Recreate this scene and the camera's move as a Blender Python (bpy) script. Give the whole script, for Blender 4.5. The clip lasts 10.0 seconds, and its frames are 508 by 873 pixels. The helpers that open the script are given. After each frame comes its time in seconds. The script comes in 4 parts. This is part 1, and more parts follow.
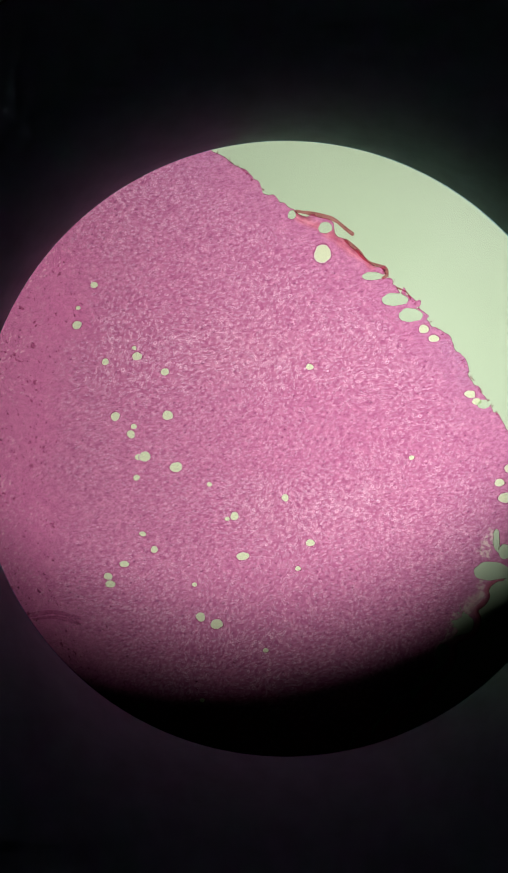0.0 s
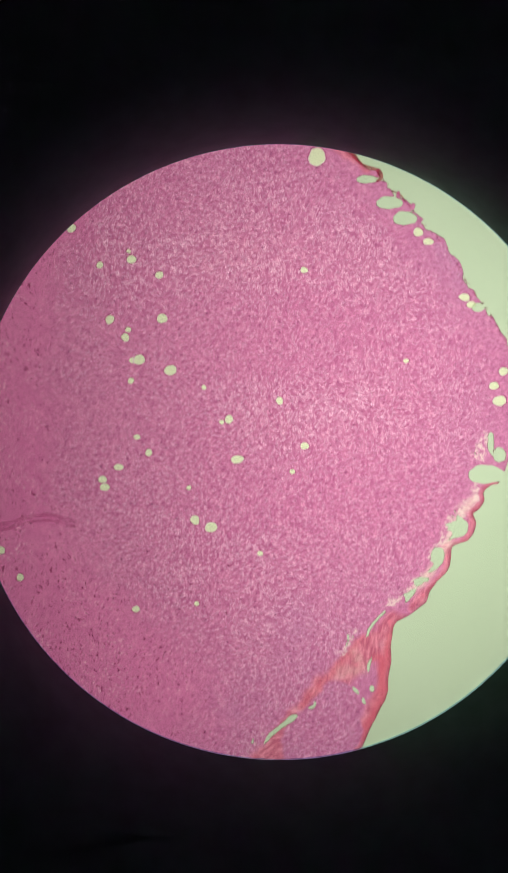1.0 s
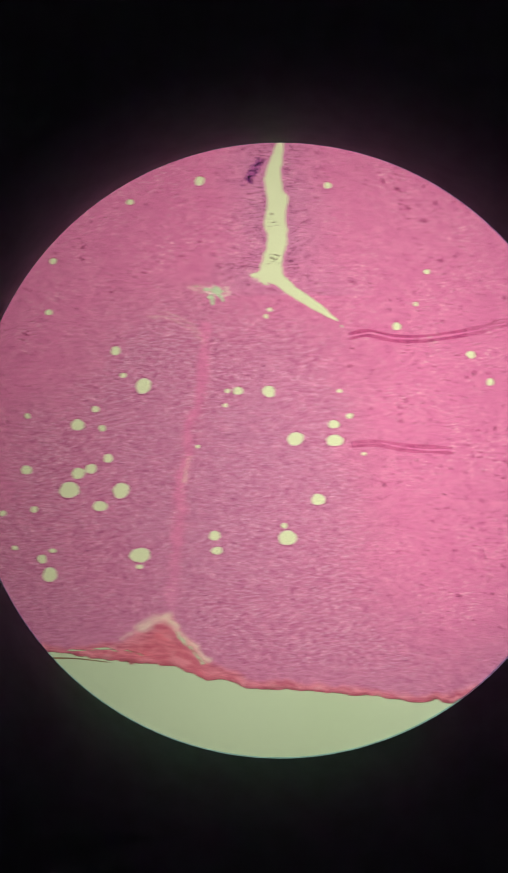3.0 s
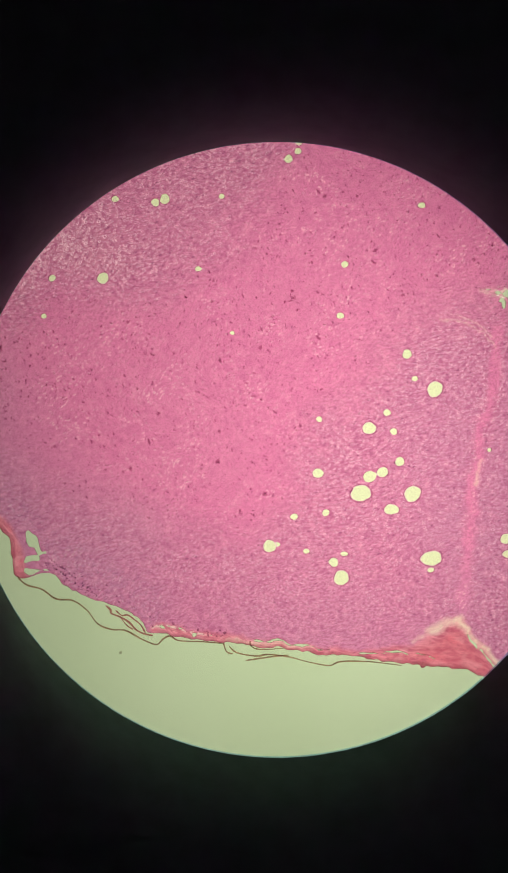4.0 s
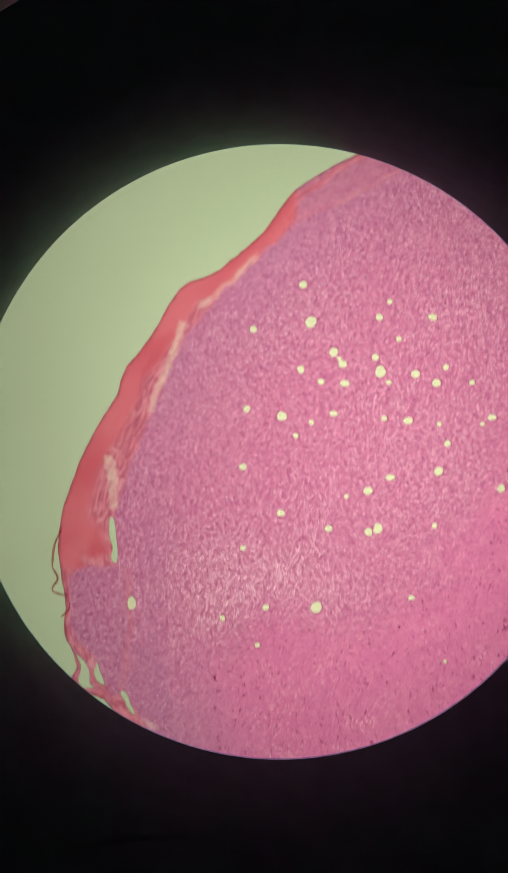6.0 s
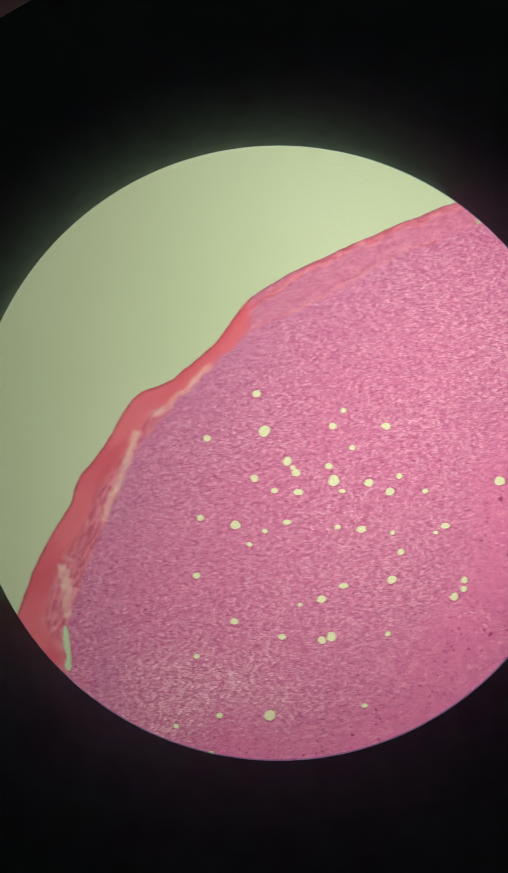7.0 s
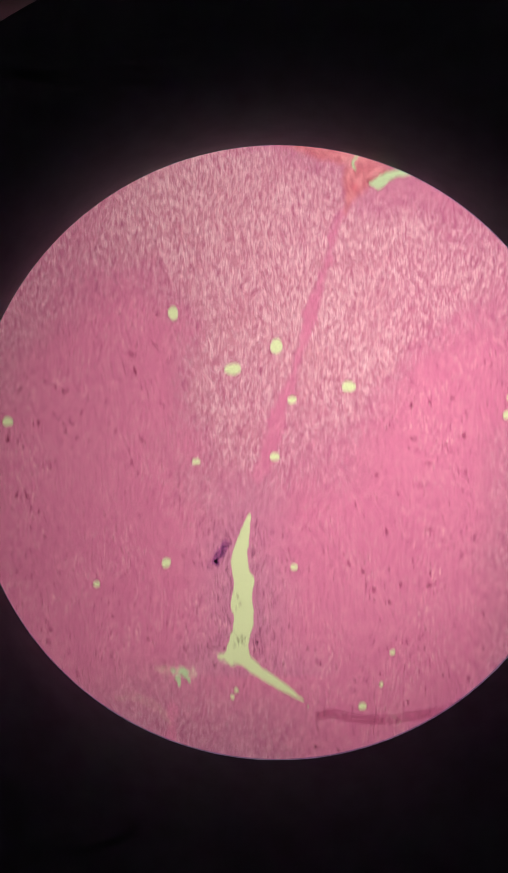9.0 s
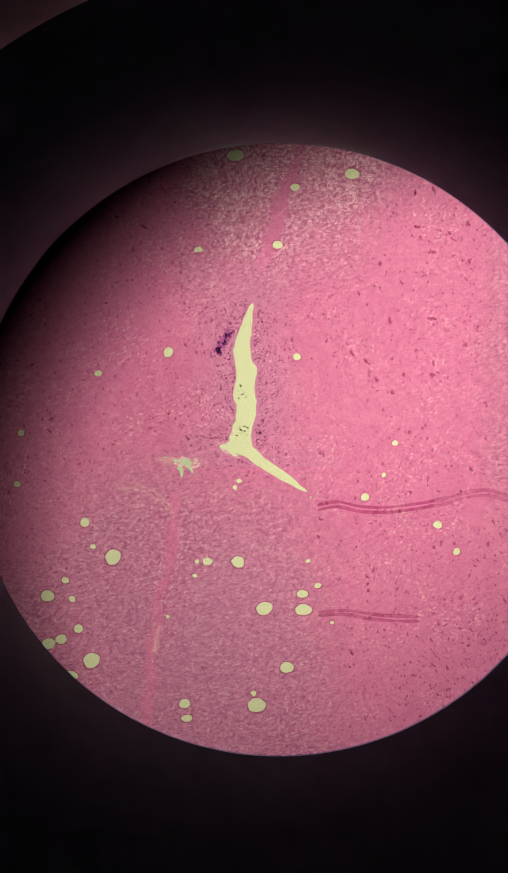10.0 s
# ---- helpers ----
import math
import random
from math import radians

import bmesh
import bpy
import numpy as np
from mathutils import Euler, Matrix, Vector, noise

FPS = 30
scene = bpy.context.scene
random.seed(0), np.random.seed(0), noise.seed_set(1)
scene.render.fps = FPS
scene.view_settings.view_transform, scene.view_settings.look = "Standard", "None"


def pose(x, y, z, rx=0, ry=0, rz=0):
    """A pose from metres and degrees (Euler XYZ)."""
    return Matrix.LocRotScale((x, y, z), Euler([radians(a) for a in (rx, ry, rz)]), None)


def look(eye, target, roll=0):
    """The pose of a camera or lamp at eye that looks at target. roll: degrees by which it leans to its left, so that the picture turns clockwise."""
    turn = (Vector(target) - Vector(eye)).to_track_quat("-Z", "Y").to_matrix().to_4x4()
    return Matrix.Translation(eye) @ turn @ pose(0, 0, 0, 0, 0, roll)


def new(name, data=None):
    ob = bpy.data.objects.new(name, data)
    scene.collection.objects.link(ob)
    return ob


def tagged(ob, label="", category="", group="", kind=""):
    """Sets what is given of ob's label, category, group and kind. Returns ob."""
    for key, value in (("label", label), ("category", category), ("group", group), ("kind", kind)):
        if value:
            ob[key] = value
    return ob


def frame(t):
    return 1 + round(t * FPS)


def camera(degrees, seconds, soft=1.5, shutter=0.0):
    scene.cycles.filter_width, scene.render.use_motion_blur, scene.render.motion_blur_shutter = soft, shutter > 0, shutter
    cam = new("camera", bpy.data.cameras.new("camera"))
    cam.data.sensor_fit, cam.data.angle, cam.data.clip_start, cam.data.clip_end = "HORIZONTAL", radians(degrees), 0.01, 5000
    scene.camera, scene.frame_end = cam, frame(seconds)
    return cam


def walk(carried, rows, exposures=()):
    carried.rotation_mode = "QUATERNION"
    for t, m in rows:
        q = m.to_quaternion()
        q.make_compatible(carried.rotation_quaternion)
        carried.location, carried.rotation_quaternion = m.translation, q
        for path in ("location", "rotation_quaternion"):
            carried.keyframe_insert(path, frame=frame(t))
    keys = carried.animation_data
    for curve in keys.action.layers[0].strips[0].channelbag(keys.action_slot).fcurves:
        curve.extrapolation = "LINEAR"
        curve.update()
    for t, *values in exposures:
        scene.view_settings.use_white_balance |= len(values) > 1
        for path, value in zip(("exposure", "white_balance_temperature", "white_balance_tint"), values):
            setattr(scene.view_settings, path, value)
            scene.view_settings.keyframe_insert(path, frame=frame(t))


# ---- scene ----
# All is built at an assumed 40 times life size, a hand's length from the eye.
# Everything on the slide is laid out from pixels in the camera's view, each taken as 4 micrometres, y down.
MAGNIFIED = 40
STEP = 4.0e-6 * MAGNIFIED
CX, CY = 456.0, 784.0


def px(x):
    return (x - CX) * STEP


def py(y):
    return (CY - y) * STEP


# ---- camera ----
EYE = 0.250
cam = camera(2 * math.degrees(math.atan(456 * STEP / EYE)), 10.0, soft=1.3, shutter=0.21)
# seconds, the sway to the side and down in steps, and how far the phone leans out over the eyepiece
SWAY = [(0.0, -8, 5, 0.0), (0.3, -5, 3, 0.0), (0.6, 0, 0, 0.0), (1.0, 3, -1, 0.0), (2.0, 0, 0, 0.0), (2.7, 1.5, 2, 0.0), (3.8, 5, 1, 0.1), (4.2, 8, 4, 0.12), (4.5, 7, 1.5, 0.15), (4.8, 4, -2, 0.18), (5.0, 1.5, -2.5, 0.2), (5.7, 1, -1.5, 0.25), (6.8, 3, -5, 0.35), (7.5, 3, -5, 0.48), (8.7, 3, -5, 0.5), (9.5, 3.5, -4, 0.55), (9.8, 1, -4, 0.8), (10.0, -2, -4, 1.2)]


def seen_from(x, y, lean):
    ex, ey = -0.0055 * lean, 0.0087 * lean
    return pose(x * STEP + ex, -y * STEP + ey, EYE, -math.degrees(math.atan(ey / EYE)), math.degrees(math.atan(ex / EYE)), 0)


walk(cam, [(t, seen_from(x, y, lean)) for t, x, y, lean in SWAY],
     exposures=[(0.0, -0.22, 5900, 14), (1.0, -0.25, 6100, 12), (1.6, -0.36, 6500, 9), (2.7, -0.32, 6500, 9), (3.8, 0.0, 6650, 7), (4.2, 0.12, 6700, 6), (4.5, 0.2, 6700, 5), (5.0, 0.08, 6700, 5), (5.5, 0.02, 6650, 6), (6.8, -0.25, 6600, 10),
                (7.5, -0.25, 6700, 7), (8.5, -0.24, 6750, 4), (9.0, -0.22, 6850, 4), (9.5, -0.2, 7100, 6), (10.0, -0.25, 7150, 7)])

# ---- light: the lamp in the foot of the microscope ----
world = bpy.data.worlds.new("dark_room")
scene.world = world
world.use_nodes = True
world.node_tree.nodes["Background"].inputs["Color"].default_value = (1.0, 0.97, 0.93, 1)
world.node_tree.nodes["Background"].inputs["Strength"].default_value = 0.0014
lamp_data = bpy.data.lights.new("illuminator_lamp", "AREA")
lamp_data.shape, lamp_data.size = "DISK", 0.213
lamp_data.energy, lamp_data.color = 1.315, (1.0, 0.86, 0.76)
lamp = new("illuminator_lamp", lamp_data)
lamp.matrix_world = look((0.138, 0.0178, -0.274), (0.138, 0.0178, 0))


# ---- materials ----
def nodes_of(name):
    mat = bpy.data.materials.new(name)
    mat.use_nodes = True
    mat.node_tree.nodes.clear()
    return mat, mat.node_tree.nodes, mat.node_tree.links


class Nodes:
    """A short way to write node trees."""

    def __init__(self, name):
        self.mat, self.n, self.l = nodes_of(name)
        self.out = self.n.new("ShaderNodeOutputMaterial")
        self.co = self.n.new("ShaderNodeTexCoord").outputs["Object"]

    def put(self, socket, value):
        if isinstance(value, bpy.types.NodeSocket):
            self.l.new(value, socket)
        elif isinstance(value, tuple) and len(value) == 3 and socket.type == "RGBA":
            socket.default_value = (*value, 1)
        else:
            socket.default_value = value

    def math(self, op, a, b=0.0, c=0.0, clamp=False):
        m = self.n.new("ShaderNodeMath")
        m.operation, m.use_clamp = op, clamp
        for s, v in zip(m.inputs, (a, b, c)):
            self.put(s, v)
        return m.outputs[0]

    def ramp(self, v, lo, hi, a=0.0, b=1.0):
        m = self.n.new("ShaderNodeMapRange")
        m.interpolation_type = "SMOOTHSTEP"
        for k, x in (("Value", v), ("From Min", lo), ("From Max", hi), ("To Min", a), ("To Max", b)):
            self.put(m.inputs[k], x)
        return m.outputs["Result"]

    def mix(self, f, a, b, mode="MIX"):
        m = self.n.new("ShaderNodeMix")
        m.data_type, m.blend_type = "RGBA", mode
        self.put(m.inputs[0], f)
        self.put(m.inputs[6], a)
        self.put(m.inputs[7], b)
        return m.outputs[2]

    def attr(self, name):
        a = self.n.new("ShaderNodeAttribute")
        a.attribute_name = name
        return a.outputs["Fac"]

    def stretch(self, co, turn, sx, sy, sz=1.0):
        m = self.n.new("ShaderNodeMapping")
        self.l.new(co, m.inputs["Vector"])
        m.vector_type = "TEXTURE"
        m.inputs["Rotation"].default_value = (0, 0, radians(turn))
        m.inputs["Scale"].default_value = (1 / sx, 1 / sy, 1e6 if sz == 0 else 1 / sz)
        return m.outputs[0]

    def noise(self, steps, detail=2.0, rough=0.5, co=None, out="Fac"):
        t = self.n.new("ShaderNodeTexNoise")
        self.put(t.inputs["Vector"], co or self.co)
        self.put(t.inputs["Scale"], 1.0 / (steps * STEP))
        self.put(t.inputs["Detail"], detail)
        self.put(t.inputs["Roughness"], rough)
        return t.outputs[out]

    def cells(self, steps, co=None, rand=1.0, out="Distance", feature="F1"):
        t = self.n.new("ShaderNodeTexVoronoi")
        t.feature, t.voronoi_dimensions = feature, "2D"
        self.put(t.inputs["Vector"], co or self.co)
        self.put(t.inputs["Scale"], 1.0 / (steps * STEP))
        self.put(t.inputs["Randomness"], rand)
        return t.outputs[out]

    def shader(self, kind, **inputs):
        s = self.n.new(kind)
        for k, v in inputs.items():
            self.put(s.inputs[k.replace("_", " ")], v)
        return s.outputs[0]

    def done(self, s):
        self.l.new(s, self.out.inputs["Surface"])
        return self.mat


def stained(name, colour_of):
    """Stained tissue: a clear film that takes its colour out of the light passing through it."""
    k = Nodes(name)
    return k.done(k.shader("ShaderNodeBsdfTransparent", Color=colour_of(k)))


def cord_colour(k):
    grey, rim, fibre, pia, red, lip = (k.attr(a) for a in ("grey", "rim", "fibre", "pia", "red", "lip"))
    pale = k.attr("pale")
    c = k.mix(grey, (0.735, 0.297, 0.502), (0.772, 0.242, 0.484))
    c = k.mix(k.ramp(fibre, 0.50, 1.0, 0.0, 0.8), c, (0.82, 0.42, 0.53))
    c = k.mix(k.math("MULTIPLY", rim, 0.66), c, (0.585, 0.315, 0.525))
    # broad unevenness of the stain
    c = k.mix(k.ramp(k.noise(260, 3), 0.35, 0.7, 0.0, 0.5), c, k.mix(grey, (0.73, 0.25, 0.475), (0.735, 0.205, 0.455)))
    # fine fabric of the tissue: grains, broad pale and dark clouds
    def bent(steps, far):
        v = k.n.new("ShaderNodeVectorMath")
        v.operation = "MULTIPLY_ADD"
        k.l.new(k.noise(steps, 2, out="Color"), v.inputs[0])
        v.inputs[1].default_value = (far * STEP,) * 3
        k.l.new(k.co, v.inputs[2])
        return v.outputs[0]

    def split(co, size):
        own = k.n.new("ShaderNodeSeparateColor")
        k.l.new(k.cells(size, co, out="Color"), own.inputs[0])
        return k.cells(size, co), own.outputs[0], own.outputs[1]

    wavy = bent(30, 14)
    free = k.math("SUBTRACT", 1.0, grey)
    c = k.mix(k.math("MULTIPLY", k.ramp(k.noise(4, 3, 0.65, co=k.stretch(wavy, 12, 0.55, 1.1)), 0.42, 0.62), k.math("MULTIPLY_ADD", free, 0.32, 0.24)), c, (0.45, 0.095, 0.28))
    c = k.mix(k.ramp(k.noise(20, 4, 0.7), 0.45, 0.72, 0.0, 0.24), c, (0.95, 0.40, 0.62))
    c = k.mix(k.ramp(k.noise(5, 3, 0.7, co=k.stretch(wavy, 70, 0.35, 1.2)), 0.56, 0.72, 0.0, 0.28), c, (0.98, 0.56, 0.72))
    # nerve fibres: pale broken rings with a dark core in a darker mesh, closest together in the loose columns
    patch = k.ramp(k.noise(70, 3), 0.30, 0.55, 0.72, 1.0)
    here = k.math("MULTIPLY", fibre, patch)
    broken = k.ramp(k.noise(3.4, 2, 0.6), 0.34, 0.52, 0.25, 1.0)
    faint = k.ramp(fibre, 0.35, 0.95, 0.68, 1.0)
    lying = k.ramp(k.noise(240, 2), 0.44, 0.56)
    sparse = k.ramp(fibre, 0.5, 1.0, 0.45, 0.36)
    for turn, sx, size, few, share, which in ((14, 0.66, 4.9, 0.72, 0.66, None), (5, 0.40, 3.7, 0.80, 0.58, 0), (68, 0.50, 3.9, 0.80, 0.58, 1), (40, 0.9, 7.0, 1.16, 0.95, None)):
        d, one, two = split(k.stretch(bent(16, 7), turn, sx, 1.0), size)
        wide = k.ramp(one, 0.0, 1.0, 0.19, 0.36)
        lit = k.ramp(k.math("MULTIPLY_ADD", here, 0.95, two), few + 0.18, few + 0.42)
        lit = k.math("MULTIPLY", lit, k.ramp(here, 0.06, 0.30))
        if which is not None:
            lit = k.math("MULTIPLY", lit, lying if which else k.math("SUBTRACT", 1.0, lying))
        gap = k.math("MULTIPLY", k.ramp(k.math("SUBTRACT", d, wide), 0.14, 0.30), k.math("MULTIPLY", here, sparse if size < 6 else 0.0))
        c = k.mix(gap, c, (0.48, 0.095, 0.28))
        ring = k.math("MULTIPLY", k.ramp(k.math("ABSOLUTE", k.math("SUBTRACT", d, wide)), 0.17, 0.06), broken)
        c = k.mix(k.math("MULTIPLY", k.math("MULTIPLY", ring, lit), k.math("MULTIPLY", faint, share)), c, (0.97, 0.67, 0.86))
        c = k.mix(k.math("MULTIPLY", k.ramp(d, 0.15, 0.05), k.math("MULTIPLY", lit, 0.75)), c, (0.45, 0.09, 0.30))
    # single pale chinks in the grey matter, in loose swarms
    swarm = k.ramp(k.noise(95, 3, 0.6), 0.40, 0.62, 0.1, 1.0)
    for turn, sx, size in ((64, 0.5, 4.6), (20, 0.6, 6.2)):
        d, one, two = split(k.stretch(wavy, turn, sx, 1.2), size)
        chink = k.math("MULTIPLY", k.ramp(k.math("ABSOLUTE", k.math("SUBTRACT", d, 0.18)), 0.12, 0.03), k.ramp(two, 0.66, 0.86))
        c = k.mix(k.math("MULTIPLY", k.math("MULTIPLY", chink, swarm), k.math("MULTIPLY", grey, 0.70)), c, (0.98, 0.62, 0.76))
    # small dark nuclei: sparse among the fibres, many in the grey matter
    for turn, sx, size, most, mask in ((62, 0.55, 8.5, 0.58, k.math("MULTIPLY", grey, k.ramp(k.noise(85, 3), 0.34, 0.60, 0.1, 1.0))), (15, 0.7, 13.0, 0.70, k.ramp(fibre, 0.05, 0.4, 0.25, 0.9))):
        d, one, two = split(k.stretch(wavy, turn, sx, 1.15), size)
        c = k.mix(k.math("MULTIPLY", k.math("MULTIPLY", k.ramp(d, k.ramp(one, 0.0, 1.0, 0.11, 0.20), 0.05), k.ramp(two, 0.35, 0.6)), k.math("MULTIPLY", mask, most)), c, (0.33, 0.065, 0.22))
    # the outer zone: violet, speckled dark and pale
    outer = k.ramp(k.math("MULTIPLY", rim, free), 0.70, 1.0)
    c = k.mix(k.math("MULTIPLY", outer, k.ramp(k.noise(5, 3, 0.7, co=k.stretch(wavy, 15, 0.7, 1.0)), 0.44, 0.66, 0.0, 0.42)), c, (0.36, 0.15, 0.38))
    c = k.mix(k.math("MULTIPLY", outer, k.ramp(k.noise(4, 3, 0.7, co=k.stretch(wavy, 60, 0.6, 1.0)), 0.56, 0.68, 0.0, 0.6)), c, (0.92, 0.72, 0.84))
    # membrane: pink and fibrous, crimson where it is dense, a dark outer lip
    across = k.n.new("ShaderNodeCombineXYZ")
    k.put(across.inputs[2], k.math("MULTIPLY", k.attr("inward"), STEP))
    along = k.n.new("ShaderNodeVectorMath")
    along.operation = "MULTIPLY_ADD"
    k.l.new(wavy, along.inputs[0])
    along.inputs[1].default_value = (0.22, 0.22, 0.0)
    k.l.new(across.outputs[0], along.inputs[2])
    thread = k.ramp(k.noise(6, 4, 0.7, co=along.outputs[0]), 0.36, 0.64)
    skin = k.mix(thread, (0.58, 0.14, 0.24), (0.80, 0.31, 0.41))
    seed, _, some = split(k.stretch(wavy, 40, 0.6, 1.2), 9.0)
    skin = k.mix(k.math("MULTIPLY", k.ramp(seed, 0.16, 0.07), k.ramp(some, 0.5, 0.7, 0.0, 0.6)), skin, (0.36, 0.07, 0.20))
    skin = k.mix(k.ramp(k.noise(30, 3), 0.58, 0.68, 0.0, 0.6), skin, (0.80, 0.22, 0.32))
    skin = k.mix(k.ramp(k.noise(42, 2, co=k.stretch(k.co, 10, 1.0, 1.4)), 0.57, 0.64, 0.0, 0.36), skin, (0.90, 0.50, 0.60))
    dense = k.mix(k.ramp(k.noise(60, 3, co=k.stretch(k.co, 50, 0.4, 1.0)), 0.35, 0.65), (0.72, 0.145, 0.205), (0.80, 0.22, 0.285))
    dense = k.mix(k.ramp(k.noise(6, 3, 0.6), 0.4, 0.7, 0.0, 0.25), dense, (0.60, 0.10, 0.18))
    skin = k.mix(red, skin, dense)
    c = k.mix(pia, c, skin)
    # thin loose tissue in the clefts under the membrane
    veil = k.mix(k.ramp(k.noise(10, 4, 0.7, co=k.stretch(wavy, 50, 0.4, 1.2)), 0.38, 0.62), (0.84, 0.52, 0.54), (0.88, 0.80, 0.68))
    c = k.mix(k.attr("veil"), c, veil)
    c = k.mix(k.math("MULTIPLY", lip, k.ramp(k.noise(24, 3), 0.35, 0.65, 0.35, 0.85)), c, (0.36, 0.10, 0.13))
    # torn, spongy tissue: clear flecks between threads
    fleck = k.ramp(k.math("ADD", k.noise(7, 3, 0.65, co=k.stretch(wavy, 15, 0.8, 1.0)), k.math("MULTIPLY", pale, 0.22)), 0.56, 0.72)
    return k.mix(k.math("MULTIPLY", fleck, k.math("MINIMUM", k.math("MULTIPLY", pale, 2.0), 0.8)), c, (0.86, 0.74, 0.70))


CORD = stained("stained_cord", cord_colour)
PIA = stained("stained_membrane", lambda k: k.mix(k.ramp(k.noise(10, 3), 0.3, 0.7), (0.64, 0.38, 0.33), (0.44, 0.25, 0.21)))
ROSY = stained("rosy_membrane", lambda k: k.mix(k.ramp(k.noise(8, 3), 0.3, 0.7), (0.78, 0.30, 0.36), (0.60, 0.19, 0.24)))
FOLD = stained("folded_tissue", lambda k: k.mix(k.ramp(k.noise(12, 3), 0.3, 0.7), (0.68, 0.38, 0.57), (0.84, 0.55, 0.70)))
WORN = stained("softly_folded_tissue", lambda k: k.mix(k.ramp(k.noise(12, 3), 0.3, 0.7), (0.75, 0.49, 0.64), (0.91, 0.72, 0.82)))
FAINT = stained("faintly_folded_tissue", lambda k: k.mix(k.ramp(k.noise(14, 3), 0.3, 0.7), (0.80, 0.60, 0.72), (0.95, 0.86, 0.92)))
CELL = stained("stained_nerve_cell", lambda k: k.mix(k.ramp(k.noise(4, 3), 0.35, 0.65), (0.575, 0.33, 0.46), (0.88, 0.68, 0.775)))
NUCLEI = stained("violet_nuclei", lambda k: k.mix(k.ramp(k.noise(4, 3), 0.35, 0.65), (0.50, 0.30, 0.48), (0.80, 0.62, 0.74)))
CLUMP = stained("violet_clump", lambda k: k.mix(k.ramp(k.noise(4, 3), 0.35, 0.65), (0.70, 0.58, 0.80), (0.90, 0.82, 0.92)))
FRAY = stained("frayed_tissue", lambda k: k.mix(k.ramp(k.noise(5, 3), 0.3, 0.7), (0.80, 0.52, 0.62), (0.92, 0.74, 0.80)))
RIMMED = stained("vacuole_rim", lambda k: k.mix(k.noise(6), (0.74, 0.55, 0.64), (0.92, 0.82, 0.84)))
CLEAR = stained("clear_fluid", lambda k: k.mix(k.noise(30), (0.79, 0.90, 0.62), (0.73, 0.85, 0.56)))
FAINT_DUST = stained("faint_dust", lambda k: k.mix(k.noise(4), (0.62, 0.58, 0.52), (0.80, 0.76, 0.70)))
DUST = stained("dust", lambda k: k.mix(k.noise(4), (0.2, 0.18, 0.14), (0.45, 0.38, 0.3)))
# Blue tint stands in for the lens's colour fringe at the field's edge.
LENS_FRINGE = stained("painted_colour_fringe", lambda k: k.mix(k.noise(30), (0.42, 0.70, 0.95), (0.50, 0.76, 0.98)))
RESIN = stained("mounting_resin", lambda k: k.mix(k.ramp(k.noise(420, 3), 0.3, 0.7), (0.59, 0.77, 0.55), (0.555, 0.735, 0.505)))


def plain(name, colour, rough, metal=0.0, gloss=0.5):
    k = Nodes(name)
    c = k.mix(k.noise(40, 5), colour, tuple(v * 0.6 for v in colour))
    return k.done(k.shader("ShaderNodeBsdfPrincipled", Base_Color=c, Roughness=rough, Metallic=metal, Specular_IOR_Level=gloss))


BLACK = plain("black_anodised_metal", (0.006, 0.007, 0.008), 0.6, gloss=0.05)
DARK = plain("dark_grey_metal", (0.07, 0.07, 0.07), 0.7, gloss=0.05)
# Blue-grey tuned so the lip's reflection imitates the lens glow round the field.
GLOW_LIP = plain("blue_grey_glow_metal", (0.17, 0.285, 0.315), 0.5, gloss=0.06)
RUBBER = plain("pale_grey_rubber", (0.62, 0.76, 0.70), 0.8)
k = Nodes("clear_glass")
GLASS = k.done(k.shader("ShaderNodeBsdfGlass", Color=(0.985, 1.0, 0.985), Roughness=0.0, IOR=1.5))
k = Nodes("ground_glass")
FROST = k.done(k.shader("ShaderNodeBsdfTranslucent", Color=k.mix(k.noise(500), (0.95, 0.95, 0.95), (0.9, 0.9, 0.9))))


# ---- mesh helpers ----
def mesh_of(name, verts, faces, mat, smooth=False):
    me = bpy.data.meshes.new(name)
    me.from_pydata(verts, [], faces)
    me.materials.append(mat)
    me.validate()
    if smooth:
        me.polygons.foreach_set("use_smooth", [True] * len(me.polygons))
    return me


def part(name, me, parent, label=""):
    ob = new(name, me)
    ob.parent = parent
    return tagged(ob, label=label)


def lathe(name, profile, mat, steps=96, cx=0.0, cy=0.0, closed=True):
    """A turned body from (radius, height) pairs."""
    verts, faces, n = [], [], len(profile)
    for i in range(steps):
        a = 2 * math.pi * i / steps
        verts += [(cx + r * math.cos(a), cy + r * math.sin(a), z) for r, z in profile]
    for i in range(steps):
        j = (i + 1) % steps
        for p in range(n if closed else n - 1):
            q = (p + 1) % n
            faces.append((i * n + p, j * n + p, j * n + q, i * n + q))
    return mesh_of(name, verts, faces, mat, True)


